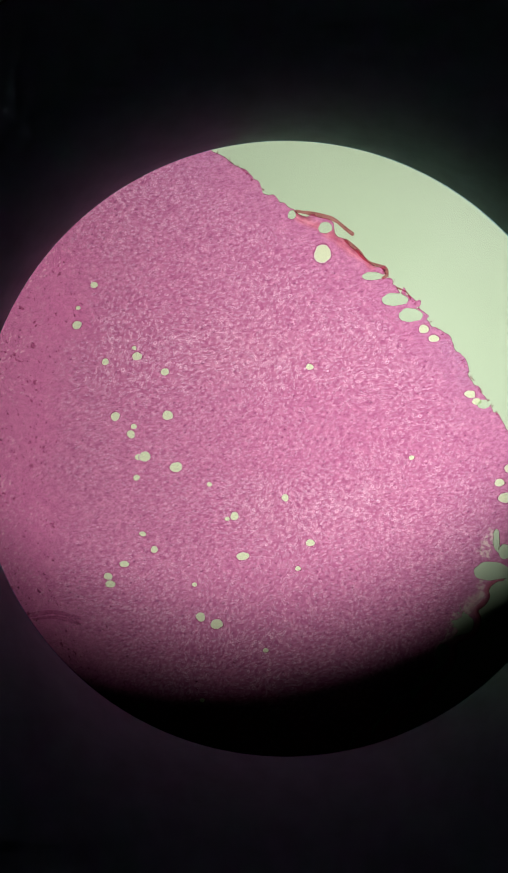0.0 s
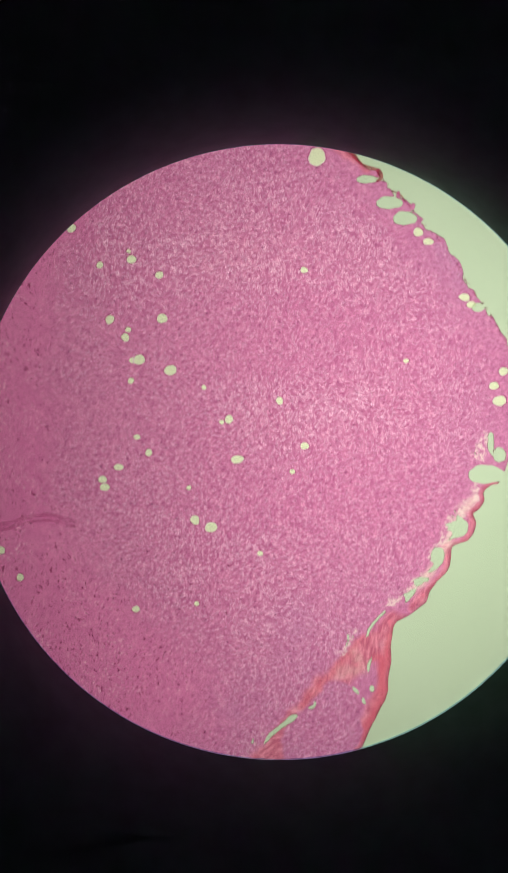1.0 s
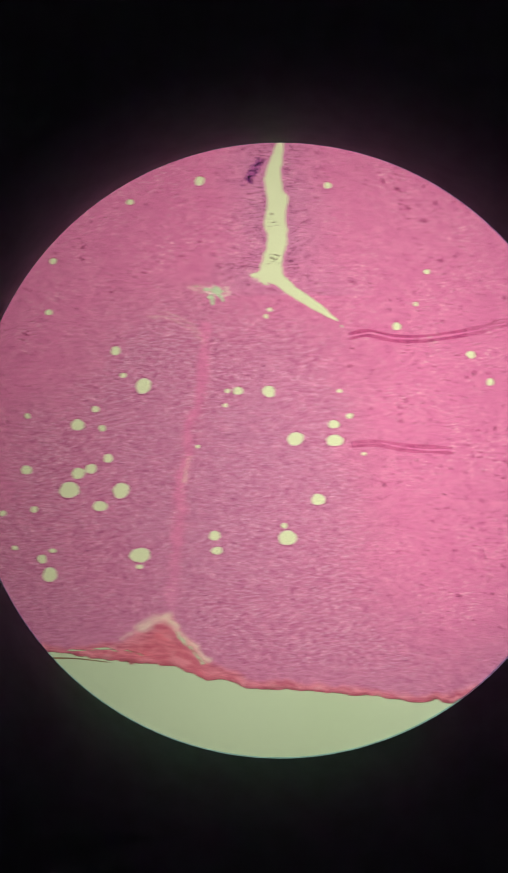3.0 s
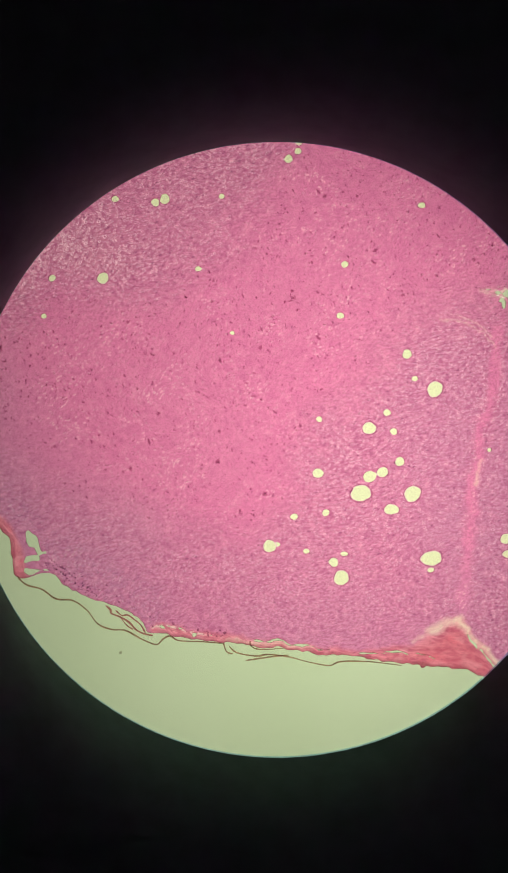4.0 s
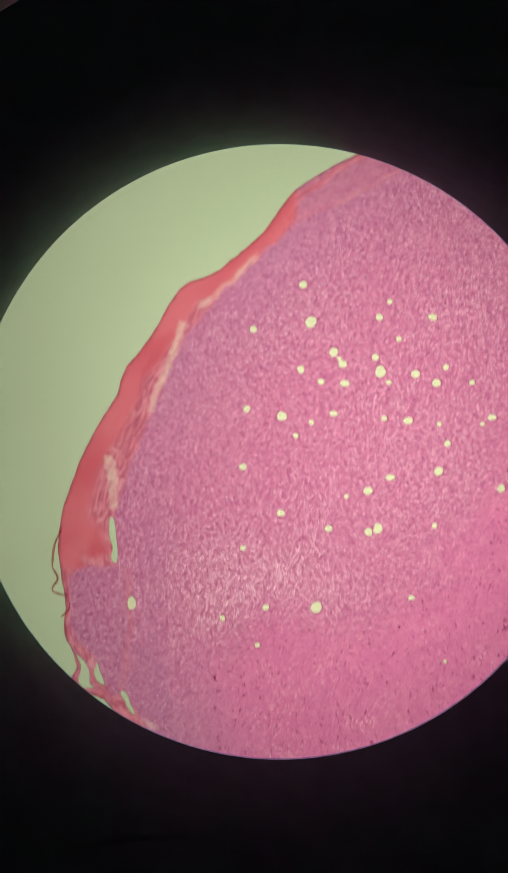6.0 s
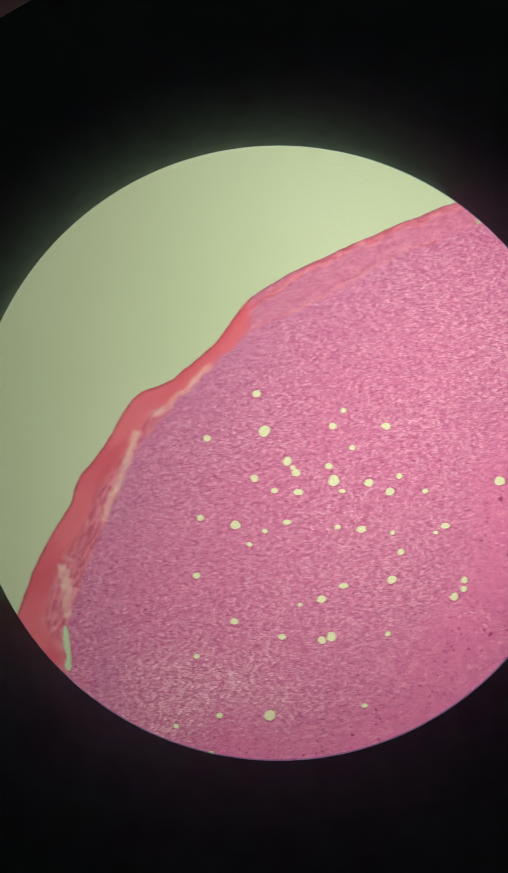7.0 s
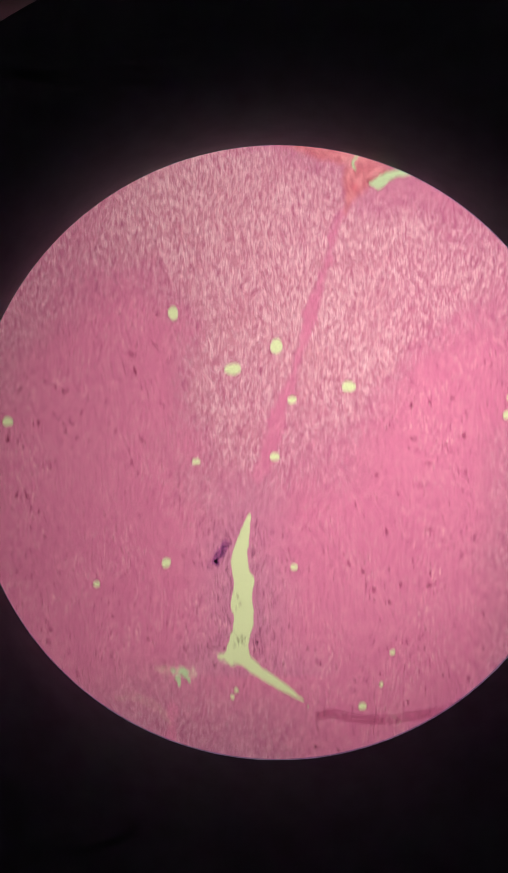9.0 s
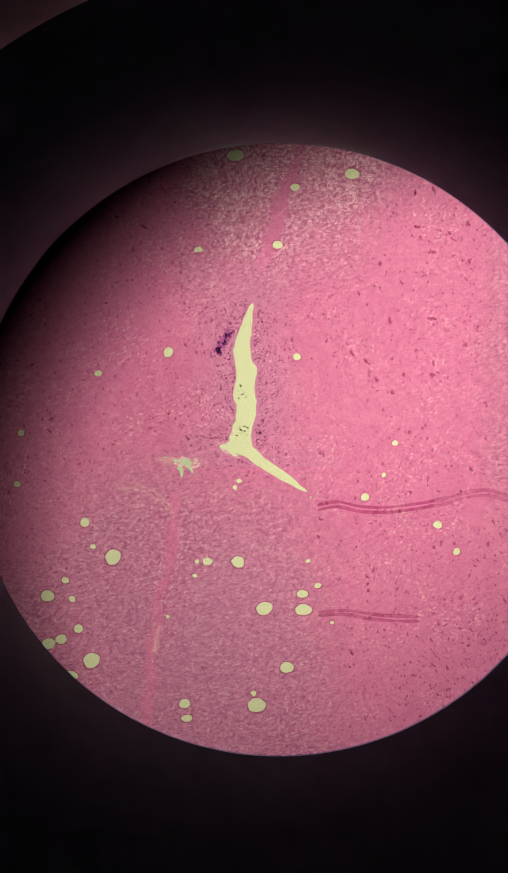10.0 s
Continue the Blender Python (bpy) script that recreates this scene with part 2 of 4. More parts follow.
def box(name, x0, y0, z0, x1, y1, z1, mat, bevel=0.0):
    bm = bmesh.new()
    bmesh.ops.create_cube(bm, size=1.0, matrix=Matrix.Translation(((x0 + x1) / 2, (y0 + y1) / 2, (z0 + z1) / 2)) @ Matrix.Diagonal((x1 - x0, y1 - y0, z1 - z0, 1)))
    if bevel:
        bmesh.ops.bevel(bm, geom=bm.edges[:], offset=bevel, segments=2, affect="EDGES")
    me = bpy.data.meshes.new(name)
    bm.to_mesh(me)
    bm.free()
    me.materials.append(mat)
    return me


# ---- fields over the slide ----
GRID = 3.0
X0, X1, Y0, Y1 = -1100.0, 1900.0, -300.0, 1720.0
gx, gy = np.meshgrid(np.arange(X0, X1 + 1, GRID), np.arange(Y0, Y1 + 1, GRID))
NY, NX = gx.shape


def lattice(x, y, size, seed):
    """Smooth value noise in -1..1."""
    table = np.random.RandomState(seed).uniform(-1, 1, (256, 256))
    u, v = x / size, y / size
    i, j = np.floor(u).astype(int), np.floor(v).astype(int)
    f, g = u - i, v - j
    f, g = f * f * (3 - 2 * f), g * g * (3 - 2 * g)
    a, b = table[i % 256, j % 256], table[(i + 1) % 256, j % 256]
    c, d = table[i % 256, (j + 1) % 256], table[(i + 1) % 256, (j + 1) % 256]
    return (a * (1 - f) + b * f) * (1 - g) + (c * (1 - f) + d * f) * g


def smooth(points, closed=True, per=8):
    """A smooth line through a few points."""
    p = np.array(points, float)
    n = len(p)
    out = []
    for i in range(n if closed else n - 1):
        q = [p[(i + d) % n] if closed else p[min(max(i + d, 0), n - 1)] for d in (-1, 0, 1, 2)]
        for s in range(per):
            t = s / per
            out.append(0.5 * (2 * q[1] + (q[2] - q[0]) * t + (2 * q[0] - 5 * q[1] + 4 * q[2] - q[3]) * t * t + (3 * q[1] - q[0] - 3 * q[2] + q[3]) * t ** 3))
    if not closed:
        out.append(p[-1])
    return np.array(out)


def distance(x, y, line, closed=True):
    """Distance to a line; negative inside it if it is closed."""
    x, y = np.asarray(x, float), np.asarray(y, float)
    best, inside = np.full(x.shape, 1e9), np.zeros(x.shape, bool)
    ends = np.roll(line, -1, 0) if closed else line[1:]
    for (ax, ay), (bx, by) in zip(line, ends):
        dx, dy = bx - ax, by - ay
        t = np.clip(((x - ax) * dx + (y - ay) * dy) / (dx * dx + dy * dy + 1e-9), 0, 1)
        best = np.minimum(best, (x - ax - t * dx) ** 2 + (y - ay - t * dy) ** 2)
        if closed and ay != by:
            inside ^= ((ay > y) != (by > y)) & (x < (bx - ax) * (y - ay) / (by - ay) + ax)
    best = np.sqrt(best)
    return np.where(inside, -best, best) if closed else best


def sheet(name, field, z, thick, mat, cut_edge, **attributes):
    """The part of the slide where field is below zero, as a thin body with its cut edge."""
    f = field.ravel()
    idx = np.arange(NX * NY).reshape(NY, NX)
    a, b, c, d = idx[:-1, :-1].ravel(), idx[:-1, 1:].ravel(), idx[1:, 1:].ravel(), idx[1:, :-1].ravel()
    tri = np.concatenate([np.stack([a, c, b], 1), np.stack([a, d, c], 1)])
    ins = f[tri] < 0
    count = ins.sum(1)
    N = NX * NY
    cuts, faces3, faces4, rims = [], [tri[count == 3]], [], []

    def cut(i, j):
        lo, hi = np.minimum(i, j), np.maximum(i, j)
        return N + lo * N + hi

    for k in range(3):
        sel = (count == 1) & ins[:, k]
        t = tri[sel]
        p, q, r = t[:, k], t[:, (k + 1) % 3], t[:, (k + 2) % 3]
        e1, e2 = cut(p, q), cut(p, r)
        faces3.append(np.stack([p, e1, e2], 1))
        rims.append(np.stack([e1, e2], 1))
        sel = (count == 2) & ~ins[:, k]
        t = tri[sel]
        p, q, r = t[:, k], t[:, (k + 1) % 3], t[:, (k + 2) % 3]
        e1, e2 = cut(p, q), cut(r, p)
        faces4.append(np.stack([e1, q, r, e2], 1))
        rims.append(np.stack([e2, e1], 1))
    f3, f4, rim = np.concatenate(faces3), np.concatenate(faces4), np.concatenate(rims)
    used = np.unique(np.concatenate([f3.ravel(), f4.ravel()]))
    key = used >= N
    lo = np.where(key, (used - N) // N, used)
    hi = np.where(key, (used - N) % N, used)
    den = f[hi] - f[lo]
    t = np.where(key & (np.abs(den) > 1e-9), -f[lo] / np.where(np.abs(den) > 1e-9, den, 1), 0.0)

    def at(g):
        g = g.ravel()
        return g[lo] * (1 - t) + g[hi] * t

    x, y = at(gx), at(gy)
    zz = z + 0.15 * thick * lattice(x, y, 60, 5)
    top = np.stack([px(x), py(y), zz], 1)
    n = len(used)
    f3, f4, rim = (np.searchsorted(used, v) for v in (f3, f4, rim))
    rim = rim[(np.abs(at(cut_edge))[rim] < 1.0).all(1)]
    rv = np.unique(rim)
    low = top[rv].copy()
    low[:, 2] = z - thick
    rr = np.searchsorted(rv, rim) + n
    walls = np.stack([rim[:, 1], rim[:, 0], rr[:, 0], rr[:, 1]], 1)
    verts = np.concatenate([top, low])
    f4 = np.concatenate([f4, walls])
    me = bpy.data.meshes.new(name)
    me.vertices.add(len(verts))
    me.vertices.foreach_set("co", verts.ravel())
    me.loops.add(f3.size + f4.size)
    me.loops.foreach_set("vertex_index", np.concatenate([f3.ravel(), f4.ravel()]).astype(np.int32))
    me.polygons.add(len(f3) + len(f4))
    me.polygons.foreach_set("loop_start", np.concatenate([np.arange(len(f3)) * 3, f3.size + np.arange(len(f4)) * 4]).astype(np.int32))
    me.update(calc_edges=True)
    for label, g in attributes.items():
        v = at(g)
        layer = me.attributes.new(label, "FLOAT", "POINT")
        layer.data.foreach_set("value", np.concatenate([v, v[rv]]).astype(np.float32))
    me.materials.append(mat)
    return me


# ---- the shape of the cord ----
upper_left = [(-858, 690), (-846, 615), (-808, 515), (-758, 430), (-738, 375), (-698, 325), (-638, 230), (-568, 195), (-488, 125), (-438, 60), (-378, 18), (-285, -28), (-125, -97), (5, -143), (97, -155), (187, -181), (300, -202), (376, -198)]
upper_right = [(406, -184), (516, -152), (569, -139), (594, -132), (636, -122), (649, -119), (689, -117), (709, -111), (724, -111), (749, -102), (764, -99), (771, -92), (764, -88), (744, -87), (731, -86), (724, -80), (722, -71), (699, -70), (684, -60), (674, -52), (666, -50), (674, -42), (681, -37), (694, -44), (704, -52), (717, -58), (729, -60), (744, -62), (759, -56), (774, -59), (794, -59), (806, -57), (817, -62), (824, -70), (822, -79), (834, -79), (865, -77), (900, -78), (1000, -50), (1090, 4), (1168, 56), (1213, 84), (1248, 119)]
right = [(1313, 163), (1350, 169), (1376, 180), (1379, 197), (1385, 209), (1398, 213), (1421, 233), (1441, 253), (1468, 265), (1477, 280), (1511, 312), (1548, 354), (1578, 386), (1608, 426), (1626, 460), (1641, 482), (1664, 512), (1690, 555), (1712, 620), (1716, 720), (1690, 815), (1671, 829), (1658, 841), (1659, 856), (1649, 871), (1638, 881), (1643, 892), (1644, 904), (1640, 917), (1627, 930), (1612, 934), (1600, 942), (1600, 961), (1594, 981), (1577, 999), (1562, 1016), (1554, 1036)]
root_side = [(1541, 1051), (1526, 1063), (1502, 1074), (1494, 1101), (1491, 1141), (1486, 1181), (1481, 1211), (1471, 1231), (1459, 1256), (1449, 1276), (1439, 1301), (1426, 1321), (1424, 1336), (1421, 1351), (1406, 1360), (1396, 1371), (1381, 1376), (1356, 1373), (1341, 1366), (1326, 1361), (1311, 1366), (1281, 1382), (1241, 1392), (1201, 1417), (1131, 1442), (1081, 1464)]
below = [(1011, 1492), (941, 1512), (861, 1542), (741, 1568), (640, 1560), (500, 1550), (380, 1540), (287, 1517), (242, 1500), (162, 1497), (62, 1484), (-18, 1476), (-98, 1464), (-178, 1457), (-238, 1451), (-308, 1438), (-323, 1422), (-378, 1389), (-448, 1362), (-490, 1330)]
lower_left = [(-546, 1342), (-558, 1310), (-562, 1272), (-585, 1245), (-630, 1175), (-665, 1118), (-688, 1090), (-706, 1073), (-718, 1040), (-730, 1015), (-753, 996), (-781, 968), (-805, 957), (-826, 947), (-831, 927), (-825, 904), (-834, 881), (-846, 843), (-845, 790)]
outline = smooth(upper_left + upper_right + right + root_side + below + lower_left, per=5)
dorsal = [(318, 175), (250, 130), (130, 190), (40, 300), (-30, 450), (-70, 620), (-130, 700), (-280, 800), (-500, 860), (-590, 960), (-560, 1080), (-430, 1200)]
ventral = [(-220, 1260), (-90, 1230), (-20, 1100), (90, 960), (180, 880), (300, 840), (440, 850), (555, 930), (590, 1100), (600, 1300), (700, 1440), (900, 1440), (1110, 1340), (1160, 1240), (1080, 1120)]
lateral = [(960, 980), (900, 860), (880, 650), (920, 400), (960, 250), (880, 190), (735, 290), (660, 430), (560, 500), (470, 520), (360, 490), (335, 330)]
butterfly = smooth(dorsal + ventral + lateral)

warp_x = lattice(gx, gy, 26, 1) * 4 + lattice(gx, gy, 9, 3) * 2.5
warp_y = lattice(gx, gy, 26, 2) * 4 + lattice(gx, gy, 9, 4) * 2.5
WX, WY = gx + warp_x, gy + warp_y
even = 1 - 0.65 * np.clip((-330 - gx) / 120, 0, 1) * np.clip((900 - gy) / 80, 0.2, 1) - 0.6 * np.clip((gx - 1250) / 120, 0, 1) * np.clip((gy - 760) / 60, 0, 1)
even = np.minimum(even, 1 - 0.65 * np.clip((130 - gx) / 80, 0, 1) * np.clip((160 - gy) / 60, 0, 1))
body = distance(gx + warp_x * even, gy + warp_y * even, outline)
jagged = np.exp(-((gx - 1480) / 260) ** 2 - ((gy - 330) / 260) ** 2) + 0.25 * np.exp(-((gx - 600) / 170) ** 2 - ((gy + 125) / 50) ** 2)
body = body + jagged * np.clip(np.hypot(gx - 1390, gy - 210) / 60 - 0.6, 0, 1) * (lattice(gx, gy, 13, 31) * 6 + lattice(gx, gy, 7, 32) * 6)
depth = -body
soft_x, soft_y = gx + lattice(gx, gy, 70, 6) * 28, gy + lattice(gx, gy, 70, 7) * 28
grey_side = distance(soft_x, soft_y, butterfly)


def window(x0, y0, x1, y1):
    i0, i1 = int((x0 - X0) // GRID), int((x1 - X0) // GRID) + 2
    j0, j1 = int((y0 - Y0) // GRID), int((y1 - Y0) // GRID) + 2
    return slice(max(j0, 0), min(j1, NY)), slice(max(i0, 0), min(i1, NX))


def near(points, width):
    """Depth below zero along a line of the given half width."""
    line = smooth(points, False, 5)
    out = np.full(gx.shape, 1e3)
    w = window(line[:, 0].min() - 90, line[:, 1].min() - 90, line[:, 0].max() + 90, line[:, 1].max() + 90)
    out[w] = distance(WX[w], WY[w], line, False) - width
    return out


def cleft(width, *points):
    """A gap torn in the section along a line."""
    global body
    ragged = near(points, 0.62 * width) + lattice(gx, gy, 18, 8) * 0.5 * width + lattice(gx, gy, 8, 9) * 0.45 * width
    body = np.maximum(body, np.minimum(-ragged, depth - 5))


def hole(*points):
    """A gap with the outline given."""
    global body
    line = smooth(points, True, 5)
    w = window(line[:, 0].min() - 60, line[:, 1].min() - 60, line[:, 0].max() + 60, line[:, 1].max() + 60)
    body[w] = np.maximum(body[w], -distance(0.5 * (WX + gx)[w], 0.5 * (WY + gy)[w], line))


pale = np.zeros(gx.shape)


def sponge(width, open_share, *points):
    """Torn, spongy tissue along a line: many small ragged gaps, and flecks too small to cut."""
    global body, pale
    rough = (lattice(gx, gy, 11, 13) + 0.9 * lattice(WX, WY, 6, 14) + open_share - 0.78) * 7
    band = near(points, width)
    body = np.maximum(body, np.minimum(np.minimum(rough, -band), depth - 9))
    pale = np.maximum(pale, np.clip(0.75 - np.maximum(band, -width * 0.5) / (width * 1.2) - 0.3, 0, 1) * np.clip((depth - 8) / 6, 0, 1) * np.clip(0.7 + open_share, 0.2, 1))


# ---- clefts between cord and membrane ----
# right side
sponge(12, 0.0, (1650, 775), (1662, 742))
hole((1666, 738), (1672, 732), (1677, 748), (1676, 766), (1671, 774), (1667, 760))
sponge(12, 0.05, (1652, 834), (1636, 862), (1618, 880))
hole((1598, 899), (1609, 892), (1622, 892), (1630, 898), (1630, 910), (1623, 919), (1606, 924), (1592, 930), (1602, 916), (1594, 908))
sponge(10, 0.0, (1598, 890), (1586, 930), (1566, 960))
hole((1568, 943), (1580, 940), (1588, 949), (1588, 963), (1581, 973), (1566, 982), (1556, 985), (1567, 971), (1562, 962))
hole((1534, 999), (1546, 993), (1550, 1002), (1540, 1009), (1534, 1007))
hole((1513, 1025), (1524, 1019), (1540, 1013), (1532, 1026), (1524, 1036), (1515, 1041), (1517, 1032))
sponge(8, 0.0, (1550, 992), (1520, 1020), (1490, 1040))
hole((1446, 1101), (1453, 1083), (1466, 1068), (1480, 1053), (1483, 1056), (1472, 1068), (1460, 1084), (1450, 1100))
sponge(9, -0.2, (1420, 1095), (1400, 1130))
hole((1281, 1269), (1296, 1256), (1311, 1243), (1326, 1241), (1316, 1253), (1296, 1266), (1286, 1276), (1269, 1289), (1262, 1296), (1268, 1283))
sponge(9, -0.4, (1262, 1274), (1180, 1350))
hole((1341, 1226), (1352, 1222), (1356, 1214), (1358, 1222), (1350, 1230))
hole((1246, 1344), (1262, 1342), (1278, 1331), (1282, 1336), (1271, 1346), (1253, 1359), (1241, 1371), (1228, 1378), (1216, 1386), (1226, 1374), (1240, 1367), (1245, 1354))
sponge(11, 0.05, (1162, 1372), (1150, 1396), (1128, 1412))
cleft(2.6, (1086, 1432), (1060, 1444), (1034, 1454))
cleft(2.2, (1000, 1466), (970, 1474), (945, 1486))
# between nerve root and cord
hole((1453, 1144), (1458, 1136), (1456, 1150), (1449, 1163), (1446, 1158))
hole((1451, 1190), (1456, 1188), (1459, 1194), (1456, 1202), (1450, 1197))
hole((1422, 1190), (1430, 1196), (1434, 1206), (1426, 1200))
hole((1442, 1210), (1447, 1220), (1444, 1224), (1439, 1216))
hole((1388, 1352), (1396, 1346), (1392, 1356), (1387, 1358))
# bottom
cleft(2.2, (262, 1442), (278, 1464), (296, 1484), (312, 1496))
cleft(2, (20, 1482), (90, 1476), (150, 1478), (200, 1484))
cleft(2.6, (-165, 1459), (-100, 1464), (-30, 1472))
cleft(2.2, (-120, 1452), (-60, 1458), (10, 1470))
sponge(11, 0.55, (-362, 1400), (-340, 1414), (-318, 1428))
sponge(5, 0.3, (-300, 1430), (-200, 1448))
cleft(13, (-523, 1272), (-508, 1292))
cleft(9, (-528, 1306), (-510, 1305))
cleft(10, (-500, 1328), (-528, 1330))
sponge(9, -0.5, (-490, 1292), (-440, 1296))
cleft(5, (-232, 1443), (-231, 1444))
# left side
hole((-827, 885), (-809, 901), (-802, 918), (-799, 940), (-790, 948), (-812, 946), (-821, 936), (-817, 910))
hole((-788, 902), (-781, 918), (-774, 941), (-790, 931), (-792, 916))
hole((-746, 954), (-737, 954), (-730, 970), (-719, 996), (-727, 991), (-739, 972))
hole((-685, 1033), (-673, 1045), (-669, 1069), (-664, 1087), (-672, 1073), (-680, 1052))
hole((-761, 636), (-754, 655), (-750, 684), (-753, 722), (-763, 714), (-760, 690), (-766, 664))
cleft(1.6, (-30, -86), (30, -104), (80, -114))
sponge(8, -0.6, (400, -128), (520, -103), (575, -84))
# top
hole((636, -121), (641, -123), (646, -109), (653, -103), (646, -93), (641, -84), (646, -73), (641, -74), (636, -86), (643, -96), (646, -102), (640, -110))
# torn tissue beside the canal
hole((326, 825), (334, 822), (340, 829), (349, 831), (341, 835), (337, 842), (331, 836), (323, 833))
hole((308, 828), (316, 825), (321, 829), (313, 832))
hole((318, 838), (324, 837), (321, 844), (315, 845))
hole((322, 842), (327, 841), (326, 854), (321, 856))
hole((338, 842), (341, 838), (346, 848), (341, 849))
cleft(1.8, (288, 818), (300, 826))
sponge(9, -0.35, (712, 905), (730, 926))
sponge(9, 0.0, (394, 797), (406, 806), (424, 812))
cleft(3, (556, 888), (562, 896))

# ---- the central canal, a bent slit ----
canal_left = [(454, 543), (440, 570), (427, 600), (418, 630), (422, 660), (424, 680), (420, 710), (424, 740), (418, 765), (411, 790), (396, 802), (412, 812), (437, 819), (462, 836), (502, 861), (550, 886)]
canal_right = [(542, 874), (512, 849), (482, 829), (464, 810), (452, 795), (454, 760), (461, 740), (457, 700), (462, 665), (452, 645), (449, 620), (452, 590)]
canal = distance(0.35 * WX + 0.65 * gx, 0.35 * WY + 0.65 * gy, smooth(canal_left + canal_right, True, 5)) + 1.5 * lattice(gx, gy, 7, 61) * (gy < 830) + 5 * lattice(gx, gy, 9, 62) * np.exp(-((gx - 408) / 22) ** 2 - ((gy - 800) / 22) ** 2)
body = np.maximum(body, -canal)

# ---- tissue kinds ----
septum = np.minimum.reduce([near([(621, 3), (609, 28), (599, 70), (596, 92)], 2),
                            near([(599, 88), (586, 108), (572, 160), (556, 210), (541, 262)], 4), near([(541, 262), (519, 330), (498, 385), (484, 440), (466, 480)], 8),
                            near([(316, 900), (306, 1000), (284, 1090), (270, 1200), (258, 1320), (252, 1400)], 6),
                            near([(790, 330), (830, 336), (900, 345)], 5)])
grey_side = np.minimum(grey_side, distance(WX, WY, smooth([(-608, 900), (-525, 870), (-300, 900), (-200, 1060), (-250, 1190), (-420, 1205), (-510, 1180), (-575, 1110), (-605, 1020)])) + 12)
grey = np.clip(np.maximum(0.5 - grey_side / 112, 0.8 - np.maximum(septum + 6 * lattice(gx, gy, 22, 51), 0) / 9), 0, 1)
fissure = smooth([(60, 1474), (140, 1464), (190, 1446), (225, 1424), (244, 1408), (260, 1428), (284, 1458), (330, 1500), (400, 1530), (340, 1545), (230, 1515), (100, 1500)])
pia_side = np.minimum.reduce([distance(WX, WY, smooth([(-425, 92), (-449, 132), (-546, 217), (-592, 272), (-649, 350), (-677, 423), (-712, 508), (-740, 580), (-757, 647), (-757, 725), (-800, 728), (-860, 735), (-920, 640), (-860, 430), (-720, 230), (-520, 60), (-440, 30)])),
                              near([(-430, 72), (-370, 30), (-285, -20), (-125, -88), (5, -134), (187, -172)], 6),
                              near([(-440, 108), (-349, 71), (-282, 35), (-220, -1), (-148, -37), (-90, -56)], 2),
                              near([(187, -170), (300, -185), (400, -170), (520, -138), (620, -105), (740, -104)], 24),
                              distance(WX, WY, smooth([(628, -80), (700, -76), (684, -56), (666, -44), (650, -26), (631, -10), (620, 6), (624, -30)])),
                              near([(1690, 815), (1658, 841), (1657, 856), (1636, 881), (1641, 904), (1626, 929), (1599, 942), (1598, 961), (1592, 981), (1561, 1012), (1530, 1052)], 8),
                              near([(1500, 1080), (1478, 1110), (1440, 1130), (1400, 1170), (1350, 1220), (1290, 1300), (1240, 1340), (1180, 1400)], 24),
                              near([(1482, 1130), (1470, 1210), (1430, 1290), (1410, 1350), (1380, 1365), (1310, 1350), (1220, 1385)], 14),
                              near([(1180, 1412), (1081, 1452), (1011, 1482), (900, 1516)], 12),
                              near([(900, 1520), (741, 1562), (640, 1555), (500, 1544), (380, 1534)], 8),
                              distance(WX, WY, fissure),
                              near([(62, 1480), (-18, 1470), (-178, 1450), (-300, 1432)], 8),
                              near([(-546, 1335), (-556, 1290), (-585, 1238), (-630, 1168), (-668, 1104), (-700, 1060), (-722, 1005), (-750, 975)], 15),
                              near([(-845, 730), (-842, 790), (-840, 840), (-824, 872), (-800, 896), (-790, 930), (-775, 950)], 8),
                              near([(-830, 890), (-828, 930), (-805, 950), (-770, 965)], 10),
                              near([(-736, 735), (-731, 800), (-730, 850), (-736, 905), (-746, 950)], 2),
                              near([(1313, 168), (1345, 186), (1385, 214), (1420, 240), (1445, 262)], 8)])


def around(x, y, rx, ry):
    return np.exp(-((gx - x) / rx) ** 2 - ((gy - y) / ry) ** 2)


pia = np.clip(0.5 - pia_side / 9, 0, 1)
strip = distance(WX, WY, smooth([(-430, 100), (-349, 68), (-282, 32), (-220, -4), (-148, -40), (-60, -68), (40, -110), (190, -150), (187, -200), (0, -170), (-285, -60), (-440, 30)]))
pia = np.maximum(pia, 0.26 * np.clip(0.5 - strip / 14, 0, 1))
haze = np.clip(1 - canal / 95, 0, 1) * (gy < 840)
rim = np.maximum(0.85 * haze, np.clip(1 - depth / 230, 0, 1) * (1 - 0.3 * pia) * np.clip(0.6 + 0.7 * lattice(gx, gy, 330, 11), 0.1, 1) * (1 - 0.55 * np.exp(-((gx - 500) / 420) ** 2 - ((gy - 50) / 250) ** 2)))
